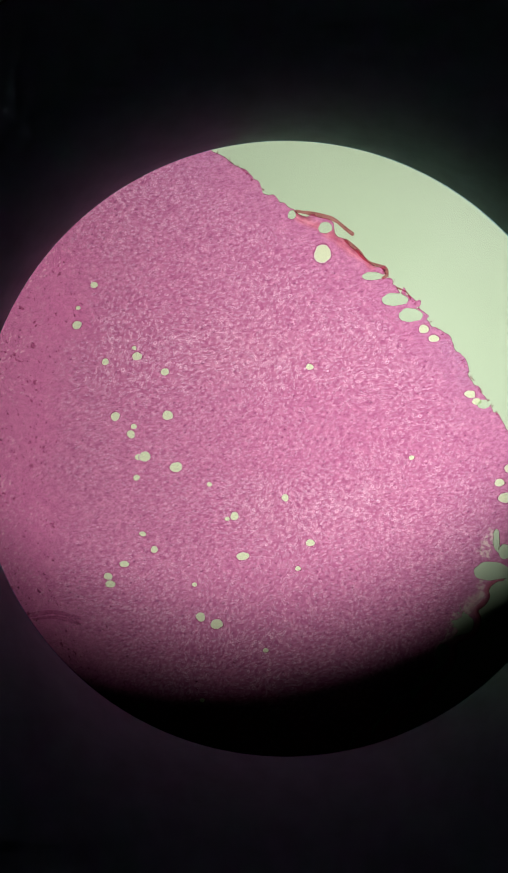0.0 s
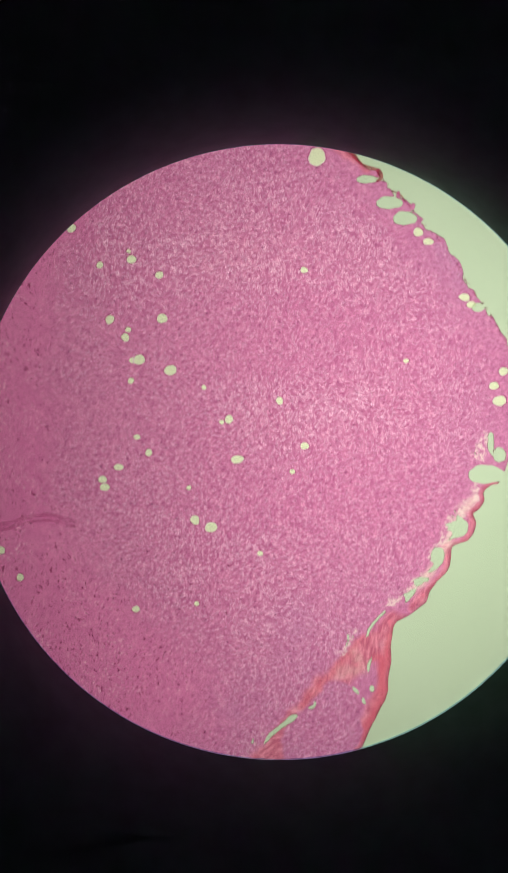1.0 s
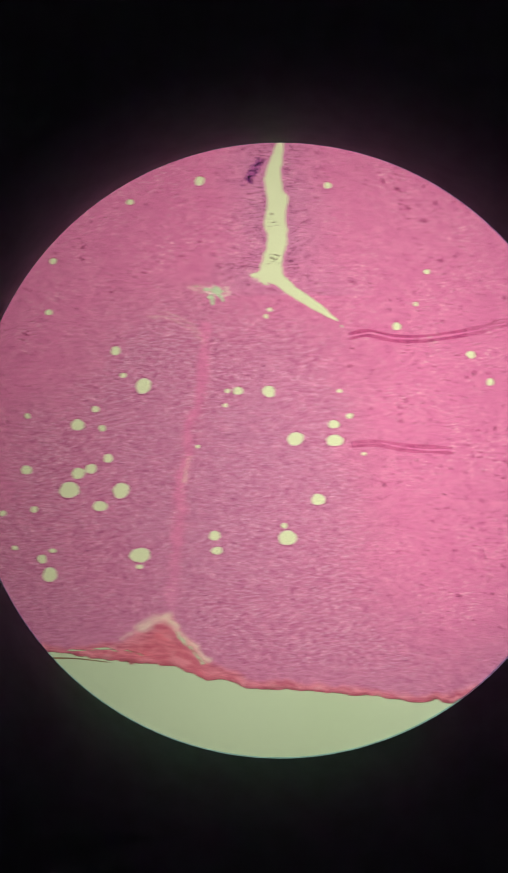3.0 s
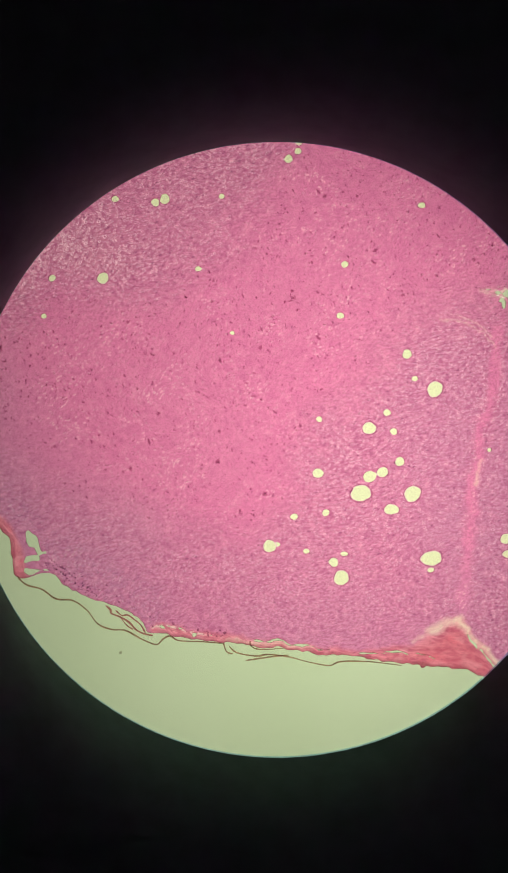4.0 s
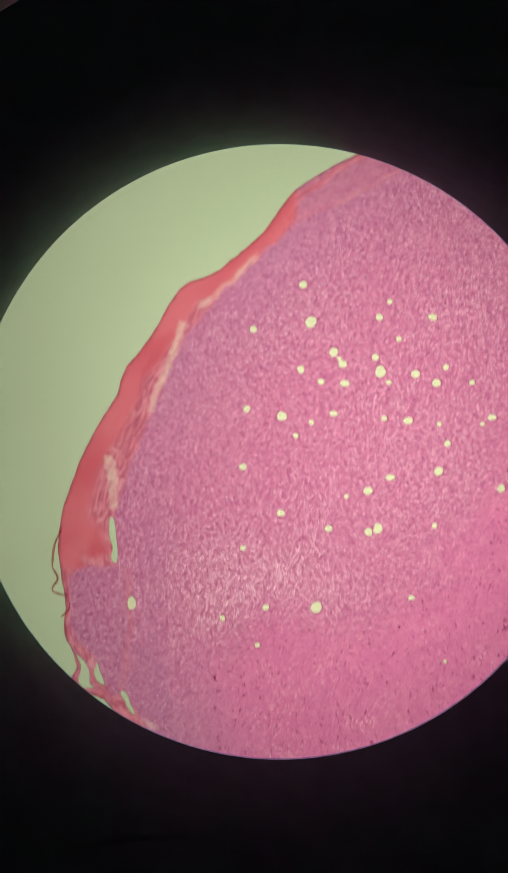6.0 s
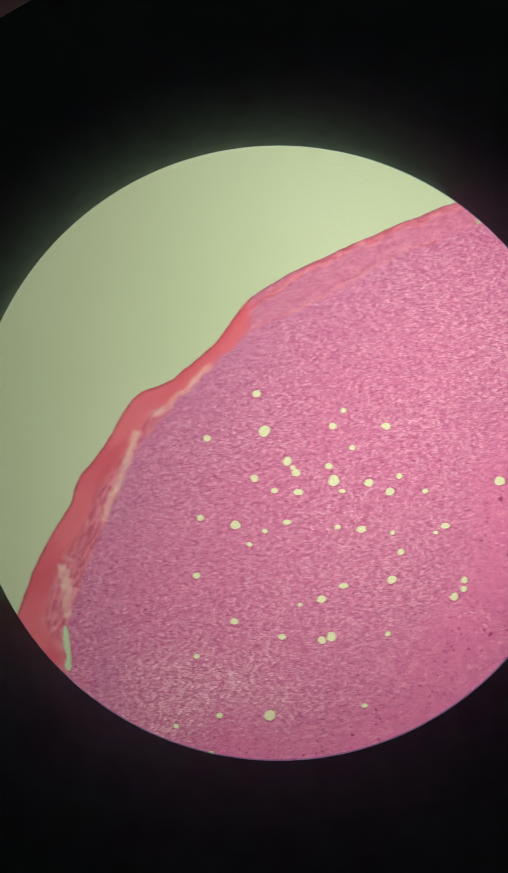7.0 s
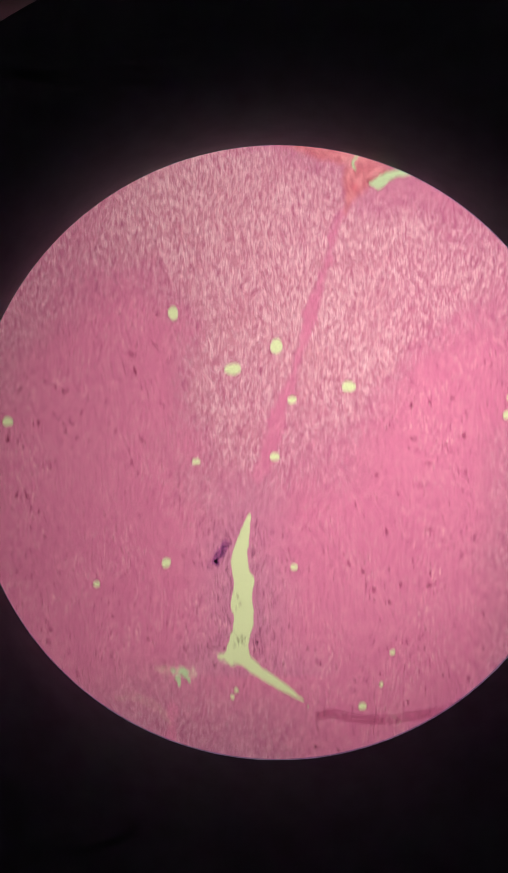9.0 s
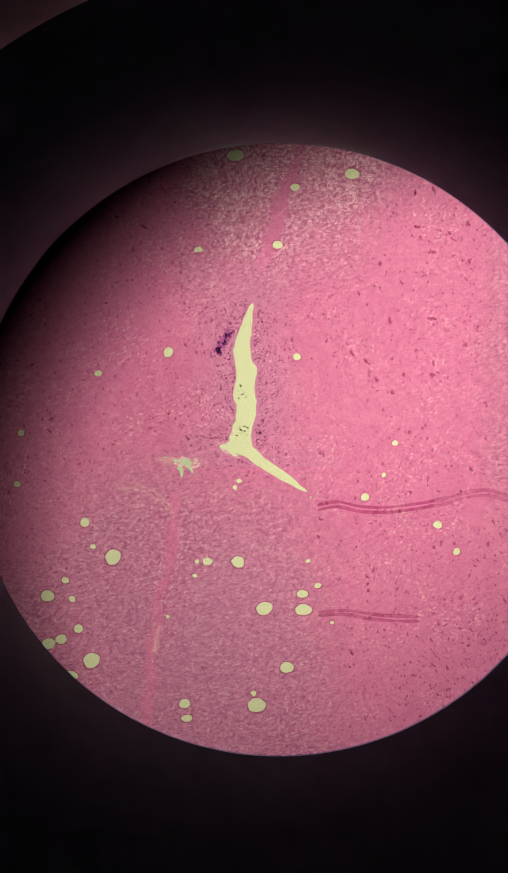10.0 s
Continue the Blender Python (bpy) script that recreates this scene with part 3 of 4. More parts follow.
pocket = np.minimum(distance(WX, WY, smooth([(1381, 1177), (1421, 1192), (1436, 1232), (1441, 1272), (1421, 1322), (1381, 1352), (1341, 1352), (1301, 1322), (1296, 1282), (1321, 1242), (1356, 1207)])),
                    distance(WX, WY, smooth([(-833, 742), (-786, 726), (-745, 738), (-735, 792), (-733, 843), (-738, 900), (-746, 945), (-770, 942), (-784, 900), (-800, 884), (-819, 860), (-832, 823), (-838, 778)])))
rim = np.maximum(rim, 0.95 * np.exp(-((gx - 1570) / 190) ** 2 - ((gy - 400) / 230) ** 2) * np.clip(1.1 - depth / 110, 0, 1))
rim = np.maximum(rim, 0.9 * np.exp(-((gx + 650) / 150) ** 2 - ((gy - 430) / 260) ** 2) * np.clip(1.3 - depth / 160, 0, 1))
rim = np.maximum(rim, 0.75 * np.exp(-((gx - 350) / 230) ** 4 - ((gy - 1160) / 270) ** 4) * np.clip(grey_side / 60, 0, 1) * np.clip(septum / 14, 0, 1))
rim = np.maximum(rim, 0.9 * np.clip(1.35 - depth / 170, 0, 1) * np.clip((gy - 820) / 60, 0, 1) * np.clip((-100 - gx) / 200, 0, 1))
pia = np.where(pocket < 4, np.minimum(pia, np.clip(0.5 + pocket / 6, 0, 1)), pia)
rim = np.where(pocket < 0, np.where(gx < 0, 0.75, np.maximum(0.6 * rim, 0.75)), rim)
rim = np.maximum(rim, np.maximum(1.05 * around(1235, 1228, 75, 60), 0.8 * around(1330, 1120, 60, 110)) * np.clip(0.8 + 0.5 * lattice(gx, gy, 40, 62), 0, 1) * (pocket > 2))
rim = np.maximum(rim, np.clip(0.5 + 0.2 * lattice(gx, gy, 60, 61) - near([(-690, 640), (-690, 800), (-690, 900), (-672, 980), (-640, 1060), (-600, 1150), (-540, 1230)], 34) / 50, 0, 1) * (pocket > 2) * np.clip(0.75 + 0.25 * np.exp(-((gy - 970) / 90) ** 2), 0, 1))
red = np.clip(0.5 - (depth - 40 + 5 * lattice(gx, gy, 50, 41)) / 16, 0, 1) * np.clip((-415 - gx) / 25, 0, 1) * np.clip((745 - gy) / 20, 0, 1)
red = np.maximum(red, np.clip(0.5 - near([(-830, 650), (-800, 685)], 30) / 24, 0, 1))
red = np.maximum(red, 0.75 * np.clip(0.5 - near([(1500, 1090), (1482, 1140), (1474, 1210), (1440, 1280), (1416, 1345), (1385, 1368), (1330, 1358)], 7) / 10, 0, 1))
veil = np.maximum.reduce([np.clip(0.5 - near([(284, 1125), (281, 1150), (278, 1172)], 1) / 6, 0, 0.7), np.clip(0.5 - near([(195, 1436), (225, 1420), (244, 1412)], 5) / 11, 0, 0.75),
                          np.clip(0.5 - near([(891, 1500), (931, 1490), (981, 1471), (1031, 1456), (1081, 1437), (1131, 1411), (1152, 1392)], 4) / 6, 0, 1), np.clip(0.5 - near([(1640, 850), (1612, 890), (1590, 940), (1560, 985), (1530, 1020)], 5) / 12, 0, 0.75), 0.25 * np.clip(0.5 - near([(1424, 1132), (1436, 1160), (1400, 1165)], 9) / 12, 0, 1),
                          np.clip(0.5 - near([(-20, -92), (30, -105), (92, -117)], 2) / 8, 0, 0.75), np.clip(0.5 - near([(-350, 72), (-282, 38), (-220, 2), (-148, -36)], 0) / 7, 0, 0.08),
                          np.clip(0.5 - near([(240, 1412), (258, 1432), (288, 1465), (322, 1492)], 4) / 9, 0, 0.85), np.clip(0.5 - near([(-170, 1453), (-100, 1458), (-20, 1466)], 1) / 9, 0, 0.6), np.clip(0.5 - near([(160, 1452), (200, 1440), (236, 1420)], 1) / 8, 0, 0.5),
                          np.clip(0.5 - near([(285, 822), (315, 832), (350, 830)], 1) / 14, 0, 0.35), np.clip(0.5 - near([(208, 876), (250, 880), (290, 900), (312, 925)], 0) / 4, 0, 0.5), np.clip(0.5 - near([(230, 868), (275, 880), (305, 905)], 0) / 4, 0, 0.45),
                          np.clip(0.5 - near([(-633, 295), (-653, 350), (-668, 385), (-683, 412), (-690, 446)], 4) / 9, 0, 0.65),
                          np.clip(0.5 - near([(-766, 535), (-762, 575), (-757, 615)], 6) / 7, 0, 0.55),
                          np.clip(0.5 - near([(-600, 262), (-560, 225), (-500, 172)], 2) / 10, 0, 0.5),
                          np.clip(0.5 - near([(290, -136), (350, -124), (410, -127)], 1) / 12, 0, 0.55),
                          np.clip(0.5 - near([(-700, 1008), (-680, 1018)], 3) / 10, 0, 0.4)])
red = np.maximum(red, 0.8 * np.clip(0.5 - near([(1470, 1140), (1474, 1175), (1462, 1200)], 9) / 12, 0, 1))
red = np.maximum(red, 0.5 * np.clip(0.5 - near([(1330, 1222), (1380, 1170), (1424, 1120), (1462, 1078)], 5) / 12, 0, 1))
red = np.maximum(red, 0.5 * np.clip(0.5 - near([(-430, 60), (-370, 20), (-285, -30), (-125, -98), (5, -144), (187, -182)], 6) / 10, 0, 1))
red = np.maximum(red, 0.35 * np.clip(0.5 - (distance(WX, WY, fissure) + 16) / 14, 0, 1))
red = np.maximum(red, 0.85 * np.clip(0.5 - near([(187, -176), (300, -195), (400, -178), (500, -150), (620, -124), (750, -100)], 11) / 14, 0, 1))
lip = np.clip(1.25 - depth / 5.0, 0, 1) * np.clip(0.35 + pia, 0, 1)
lip = np.maximum(lip, 0.45 * np.clip(0.5 - near([(620, -50), (623, -12), (614, 20), (606, 40)], 0) / 5, 0, 1))
lip = np.maximum(lip, 0.30 * np.clip(0.5 - near([(570, 98), (590, 100), (604, 94)], 4) / 7, 0, 1))

pale = np.maximum(pale, 0.85 * around(332, 831, 30, 12))
pale = np.maximum(pale, 0.6 * around(402, 803, 14, 12))
inward = np.clip(depth, 0, 200)
strong = np.clip(0.52 + 0.60 * around(520, 70, 400, 370) + 0.06 * around(-300, 350, 300, 300) + 0.22 * around(1250, 620, 330, 420) + 0.34 * around(-480, 780, 250, 130) + 0.12 * around(330, 1140, 210, 230) - 0.26 * around(-570, 520, 170, 140) - 0.3 * around(970, 690, 130, 150) - 0.22 * around(1230, 560, 260, 70) - 0.2 * np.clip((gy - 1230) / 120, 0, 1) * (gx < 300), 0, 1)
fibre = strong * np.where(pocket < 0, 0.82, 1 - grey) * (1 - pia) * np.where(pocket < 0, 1, np.clip(1.15 - 0.7 * np.clip(1 - depth / 110, 0, 1), 0, 1) * np.clip(depth / 60, 0.55, 1)) * np.clip(0.88 + 0.2 * lattice(gx, gy, 140, 12), 0.3, 1) * (1 - 0.6 * np.clip((rim - 0.4) / 0.5, 0, 1) * (pocket > 0))

# ---- the section ----
FILM = 12e-6 * MAGNIFIED
section = new("spinal_cord_section")
tagged(section, "thin pink haematoxylin-stained cross-section of spinal cord on a glass slide", "tissue section")


def vacuole_mesh(seed):
    rng = random.Random(seed)
    n, verts, faces = 24, [(0, 0, 0.10)], []
    lobes = [(rng.uniform(0, 6.3), k, rng.uniform(0.4, 1.0) * a) for k, a in ((2, 0.075), (3, 0.06), (5, 0.03), (7, 0.028), (11, 0.014))]
    for r, z in ((0.55, 0.08), (0.93, 0.0), (1.03, 0.16), (1.14, 0.0)):
        for i in range(n):
            a = 2 * math.pi * i / n
            q = r * (1 + sum(s * math.sin(k * a + p) for p, k, s in lobes))
            verts.append((q * math.cos(a), q * math.sin(a), z))
    for i in range(n):
        j = (i + 1) % n
        faces.append((0, 1 + i, 1 + j))
        for k in range(3):
            faces.append((1 + k * n + i, 1 + (k + 1) * n + i, 1 + (k + 1) * n + j, 1 + k * n + j))
    me = mesh_of("vacuole", verts, faces, CLEAR, True)
    me.materials.append(RIMMED)
    for p in me.polygons:
        p.material_index = 1 if min(math.hypot(*me.vertices[v].co[:2]) for v in p.vertices) > 0.8 else 0
    return me, lobes


SHAPES = [vacuole_mesh(s) for s in range(6)]
waiting = []
outer, whole, taken, merged = body.copy(), body.copy(), np.full(body.shape, -1e3), np.full(body.shape, -1e3)


def vacuole(x, y, rx, ry):
    """A clear round vacuole: a hole through the section, with the fluid and the rim in it."""
    global body
    me, lobes = SHAPES[len(waiting) % 6]
    w = window(x - rx - 20, y - ry - 20, x + rx + 20, y + ry + 20)
    u, v = (gx[w] - x) / rx, (y - gy[w]) / ry
    a, r = np.arctan2(v, u), np.hypot(u, v)
    q = 1 + sum(s * np.sin(k * a + p) for p, k, s in lobes)
    i, j = int((y - Y0) / GRID), int((x - X0) / GRID)
    if taken[i, j] > 0:
        return
    gap = (q - r) * min(rx, ry)
    broken, joined = (whole[w][r < 1.2] > -2).any(), (taken[w][r < 1.2] > 0).any()
    body[w] = np.maximum(body[w], gap)
    if broken:
        outer[w] = np.maximum(outer[w], np.minimum(gap, -taken[w]))
        return
    if joined:
        merged[w] = np.maximum(merged[w], np.minimum(gap, -taken[w]))
        return
    taken[w] = np.maximum(taken[w], gap + 0.12 * min(rx, ry))
    waiting.append((me, x, y, rx, ry))


# right lateral column
vacuole(1358, 239, 16.3, 16.3)
vacuole(948, 295, 6.8, 6.0)
vacuole(917, 367, 8.9, 7.7)
vacuole(919, 336, 4.6, 4.3)
vacuole(1025, 423, 8.9, 7.8)
vacuole(1020, 408, 4.6, 4.0)
vacuole(968, 433, 6.8, 6.2)
vacuole(1075, 451, 7.3, 7.2)
vacuole(986, 531, 8.3, 8.1)
vacuole(1080, 529, 9.4, 9.1)
vacuole(1019, 549, 5.7, 5.1)
vacuole(1014, 563, 7.8, 7.3)
vacuole(1039, 603, 11.0, 8.9)
vacuole(1028, 604, 6.8, 6.1)
vacuole(1095, 622, 11.0, 9.7)
vacuole(1024, 641, 6.2, 5.4)
vacuole(1335, 442, 6.8, 6.0)
vacuole(1155, 653, 4.6, 4.6)
vacuole(1291, 677, 6.8, 6.6)
vacuole(1200, 710, 7.8, 7.6)
vacuole(1187, 715, 4.6, 4.5)
vacuole(1215, 782, 12.1, 7.3)
vacuole(1336, 758, 7.8, 6.9)
vacuole(1314, 804, 5.2, 4.7)
vacuole(1139, 891, 8.9, 8.4)
vacuole(1168, 904, 12.1, 8.9)
vacuole(1128, 833, 4.6, 4.5)
vacuole(1518, 605, 5.7, 4.1)
# right edge
vacuole(1448, 279, 18.4, 7.8)
vacuole(1488, 321, 22.7, 12.1)
vacuole(1516, 349, 20.5, 13.1)
vacuole(1540, 374, 8.9, 8.7)
vacuole(1558, 391, 9.9, 6.8)
vacuole(1623, 491, 11.0, 6.8)
vacuole(1635, 504, 8.9, 5.7)
vacuole(1648, 509, 12.1, 7.8)
vacuole(1363, 192, 13.1, 9.9)
vacuole(1303, 169, 7.8, 7.7)
vacuole(1676, 650, 9.9, 6.8)
vacuole(1686, 677, 12.1, 9.9)
vacuole(1693, 624, 8.9, 7.7)
vacuole(1662, 809, 31.1, 17.8)
vacuole(1686, 774, 11.0, 14.2)
vacuole(1263, 124, 13.1, 9.9)
# right column
vacuole(973, 818, 7.8, 6.8)
vacuole(977, 832, 8.9, 6.8)
vacuole(1002, 796, 8.9, 6.2)
vacuole(1035, 742, 6.8, 4.6)
vacuole(1056, 770, 6.8, 6.4)
vacuole(1033, 1051, 6.8, 6.3)
vacuole(1142, 1041, 5.2, 4.6)
vacuole(1256, 951, 5.2, 4.8)
# around the canal
vacuole(657, 894, 7.8, 7.7)
vacuole(790, 945, 8.9, 6.8)
vacuole(825, 994, 7.3, 6.8)
vacuole(554, 1010, 4.6, 4.2)
vacuole(572, 1055, 6.8, 5.2)
vacuole(544, 1070, 9.9, 8.3)
vacuole(546, 1099, 15.2, 11.0)
vacuole(598, 1123, 4.6, 3.6)
vacuole(691, 854, 4.6, 4.6)
vacuole(711, 796, 5.7, 5.4)
vacuole(303, 633, 8.9, 8.9)
vacuole(533, 641, 6.8, 6.8)
vacuole(429, 864, 4.6, 4.6)
vacuole(422, 876, 4.6, 4.5)
# ventral column
vacuole(152, 938, 8.9, 8.3)
vacuole(166, 982, 5.7, 5.2)
vacuole(202, 1001, 14.2, 14.2)
vacuole(116, 1043, 6.8, 6.4)
vacuole(84, 1071, 12.1, 11.1)
vacuole(128, 1077, 6.8, 6.0)
vacuole(139, 1131, 8.9, 8.0)
vacuole(108, 1150, 9.9, 9.7)
vacuole(85, 1158, 12.1, 9.9)
vacuole(162, 1189, 15.2, 14.2)
vacuole(124, 1217, 13.1, 9.9)
vacuole(372, 1010, 8.9, 7.7)
vacuole(427, 1011, 12.1, 10.4)
vacuole(353, 1010, 4.6, 4.4)
vacuole(349, 1036, 4.6, 4.2)
vacuole(475, 1096, 15.2, 12.1)
vacuole(516, 1205, 12.1, 11.2)
vacuole(461, 1274, 16.3, 14.2)
vacuole(455, 1252, 5.7, 5.3)
vacuole(330, 1270, 11.0, 8.9)
vacuole(334, 1297, 9.9, 7.8)
vacuole(300, 1110, 4.1, 3.7)
# dorsal column
vacuole(498, 442, 8.9, 7.8)
vacuole(631, 316, 13.1, 9.9)
vacuole(316, 185, 9.9, 12.1)
vacuole(501, 244, 12.1, 13.1)
vacuole(423, 285, 15.2, 11.0)
vacuole(529, 340, 8.9, 6.8)
vacuole(357, 451, 7.8, 5.7)
# left ventral horn
vacuole(-8, 1152, 9.9, 8.8)
vacuole(-6, 1055, 5.7, 5.2)
vacuole(69, 1188, 19.5, 14.2)
vacuole(-51, 1230, 6.8, 6.0)
vacuole(6, 1223, 6.8, 6.4)
vacuole(-29, 1292, 5.7, 5.1)
vacuole(39, 1297, 6.8, 4.6)
vacuole(20, 1312, 8.9, 8.1)
vacuole(34, 1340, 14.2, 13.1)
vacuole(196, 1305, 18.4, 14.2)
vacuole(195, 1326, 6.8, 4.6)
vacuole(-95, 1283, 11.0, 12.1)
vacuole(-81, 1280, 4.6, 4.5)
vacuole(-372, 660, 6.8, 6.1)
vacuole(-300, 666, 7.8, 7.3)
vacuole(-283, 660, 8.9, 8.8)
vacuole(-181, 655, 5.7, 5.0)
vacuole(-394, 802, 9.9, 11.0)
vacuole(-485, 802, 6.8, 5.9)
vacuole(-223, 785, 5.7, 5.1)
vacuole(-500, 870, 5.2, 5.0)
vacuole(-162, 900, 4.6, 3.6)
# left horn
vacuole(-61, 588, 7.8, 7.4)
vacuole(178, 671, 6.8, 6.0)
vacuole(40, 777, 6.8, 6.1)
vacuole(32, 869, 6.8, 6.0)
# left column
vacuole(-726, 794, 7.8, 13.1)
vacuole(-563, 821, 5.7, 5.3)
vacuole(-301, 592, 9.2, 6.8)
# left lateral column
vacuole(-418, 222, 7.3, 7.2)
vacuole(-404, 289, 10.5, 10.4)
vacuole(-507, 302, 6.8, 6.5)
vacuole(-281, 280, 6.8, 6.7)
vacuole(-185, 280, 8.9, 6.2)
vacuole(-262, 252, 5.7, 4.9)
vacuole(-246, 319, 5.7, 5.1)
vacuole(-363, 343, 8.3, 8.3)
vacuole(-288, 352, 6.8, 6.5)
vacuole(-347, 364, 7.8, 7.2)
vacuole(-353, 355, 4.6, 4.6)
vacuole(-422, 374, 7.3, 6.9)
vacuole(-279, 378, 10.5, 10.2)
vacuole(-216, 382, 8.3, 7.5)
vacuole(-161, 370, 6.2, 5.5)
vacuole(-386, 396, 6.2, 5.7)
vacuole(-343, 399, 8.9, 6.2)
vacuole(-264, 397, 6.2, 4.1)
vacuole(-178, 398, 8.9, 7.3)
vacuole(-114, 397, 5.7, 5.0)
vacuole(-519, 445, 6.8, 6.2)
vacuole(-456, 458, 8.9, 8.8)
vacuole(-363, 453, 7.8, 5.2)
vacuole(-403, 469, 5.2, 4.7)
vacuole(-272, 462, 6.2, 4.6)
vacuole(-229, 466, 8.9, 6.8)
vacuole(-173, 472, 5.2, 4.5)
vacuole(-78, 460, 8.3, 5.7)
vacuole(-95, 472, 4.6, 4.0)
vacuole(-431, 493, 5.7, 4.6)
vacuole(-158, 507, 6.8, 6.0)
vacuole(-526, 549, 6.8, 6.6)
vacuole(-174, 557, 8.9, 7.8)
vacuole(-261, 568, 8.9, 5.7)
vacuole(-458, 632, 7.3, 6.6)
vacuole(-43, 558, 6.8, 6.1)
vacuole(-44, 574, 6.8, 5.9)
vacuole(-340, 602, 4.6, 4.3)
vacuole(-526, 695, 5.7, 5.1)
# left horn
vacuole(20, 379, 9.9, 8.9)

white = part("white_matter", sheet("white_matter", np.maximum(body, -grey_side), 0.0, FILM, CORD, body, grey=grey, rim=rim, fibre=fibre, pia=pia, red=red, lip=lip, pale=pale, veil=veil, inward=inward), section, "purple-pink white matter full of pale fibre rings")
greys = part("grey_matter", sheet("grey_matter", np.maximum(body, grey_side), 0.0, FILM, CORD, body, grey=grey, rim=rim, fibre=fibre, pia=pia, red=red, lip=lip, pale=pale, veil=veil, inward=inward), section, "bright pink butterfly of grey matter")
merged = np.maximum(merged, np.minimum(outer, 6 - canal))
tagged(part("vacuole_fluid", sheet("vacuole_fluid", -merged, 0.0, FILM, CLEAR, merged), white, "clear fluid in the canal and where vacuoles meet"), kind="stuff")
for me, x, y, rx, ry in waiting:
    ob = part("vacuole", me, white)
    ob.matrix_basis = Matrix.LocRotScale((px(x), py(y), 0.0001), None, (rx * STEP, ry * STEP, 0.0022))


def ribbon(name, points, width, mat, z=0.0004, wobble=0.35, seed=1, per=6):
    """A thin strand with a rounded back along a line."""
    line = smooth(points, False, per)
    rng = np.random.RandomState(seed)
    tangent = np.gradient(line, axis=0)
    tangent /= np.linalg.norm(tangent, axis=1)[:, None] + 1e-9
    side = np.stack([-tangent[:, 1], tangent[:, 0]], 1)
    n = len(line)
    wide = width * (1 + wobble * np.interp(np.arange(n), np.arange(0, n + 4, 4), rng.uniform(-1, 1, len(np.arange(0, n + 4, 4)))))
    wide[0] *= 0.3
    wide[-1] *= 0.3
    verts, faces = [], []
    for i in range(n):
        for s, h in ((-1, 0), (-0.6, 0.7), (0.6, 0.7), (1, 0)):
            p = line[i] + side[i] * s * wide[i] / 2
            verts.append((px(p[0]), py(p[1]), z + h * min(width, 6) * STEP * 0.4))
    for i in range(n - 1):
        for k in range(3):
            faces.append((i * 4 + k, i * 4 + k + 1, i * 4 + k + 5, i * 4 + k + 4))
    return mesh_of(name, verts, faces, mat, True)


# folds: the tissue lies double along two thin ridges each
for seed, drop in ((1, 0), (2, 9)):
    part("tissue_fold", ribbon("tissue_fold", [(571, 908 + drop), (606, 902 + drop), (651, 911 + drop), (701, 912 + drop), (751, 906 + drop), (785, 900 + drop)], 6.5, FOLD, seed=seed), greys, "dark crimson crease in the section")
    part("tissue_fold", ribbon("tissue_fold", [(776, 902 + drop), (805, 896 + drop), (841, 886 + drop), (880, 882 + drop), (925, 894 + drop)], 7, FAINT, seed=seed + 4), greys, "faint end of a crease in the section")
    part("tissue_fold", ribbon("tissue_fold", [(572, 1103 + drop * 0.7), (621, 1100 + drop * 0.8), (661, 1106 + drop), (701, 1110 + drop), (757, 1112 + drop)], 5.5, WORN, seed=seed + 2), greys, "dark crimson crease in the section")


# ---- nerve cells and nuclei ----
def scatter(name, count, where, small, large, mat, seed, slim=0.5, lean=None, anywhere=False):
    """Many small cells joined in one mesh, where the test allows."""
    rng = random.Random(seed)
    verts, faces = [], []
    made = 0
    while made < count:
        x, y = where(rng)
        i, j = int((y - Y0) / GRID), int((x - X0) / GRID)
        if not (0 <= i < NY and 0 <= j < NX) or body[i, j] > -4 and not anywhere:
            made += 0.05
            continue
        r = small + (large - small) * rng.random() ** 2.2
        turn = (lean if lean is not None else 0) + rng.gauss(0, 0.6 if lean is not None else 3)
        c, s = math.cos(turn), math.sin(turn)
        base = len(verts)
        n = 7
        verts.append((px(x), py(y), 0.0012))
        for k in range(n):
            a = 2 * math.pi * k / n
            q = r * rng.uniform(0.75, 1.25)
            u, v = q * math.cos(a), q * slim * math.sin(a)
            verts.append((px(x + u * c - v * s), py(y + u * s + v * c), 0.0004))
        faces += [(base, base + 1 + k, base + 1 + (k + 1) % n) for k in range(n)]
        made += 1
    return mesh_of(name, verts, faces, mat, True)


def in_grey(rng):
    while True:
        x, y = rng.uniform(-620, 1200), rng.uniform(150, 1460)
        if grey_side[int((y - Y0) / GRID), int((x - X0) / GRID)] < -10:
            return x, y


def by_canal(rng):
    t = rng.random()
    return 438 + rng.gauss(0, 24 if rng.random() < 0.65 else 46) + 8 * t, 560 + 260 * t + rng.gauss(0, 12)


def in_clump(rng):
    t = rng.random()
    return 386 + 26 * t + rng.gauss(0, 4.5), 636 - 38 * t + rng.gauss(0, 4.5)


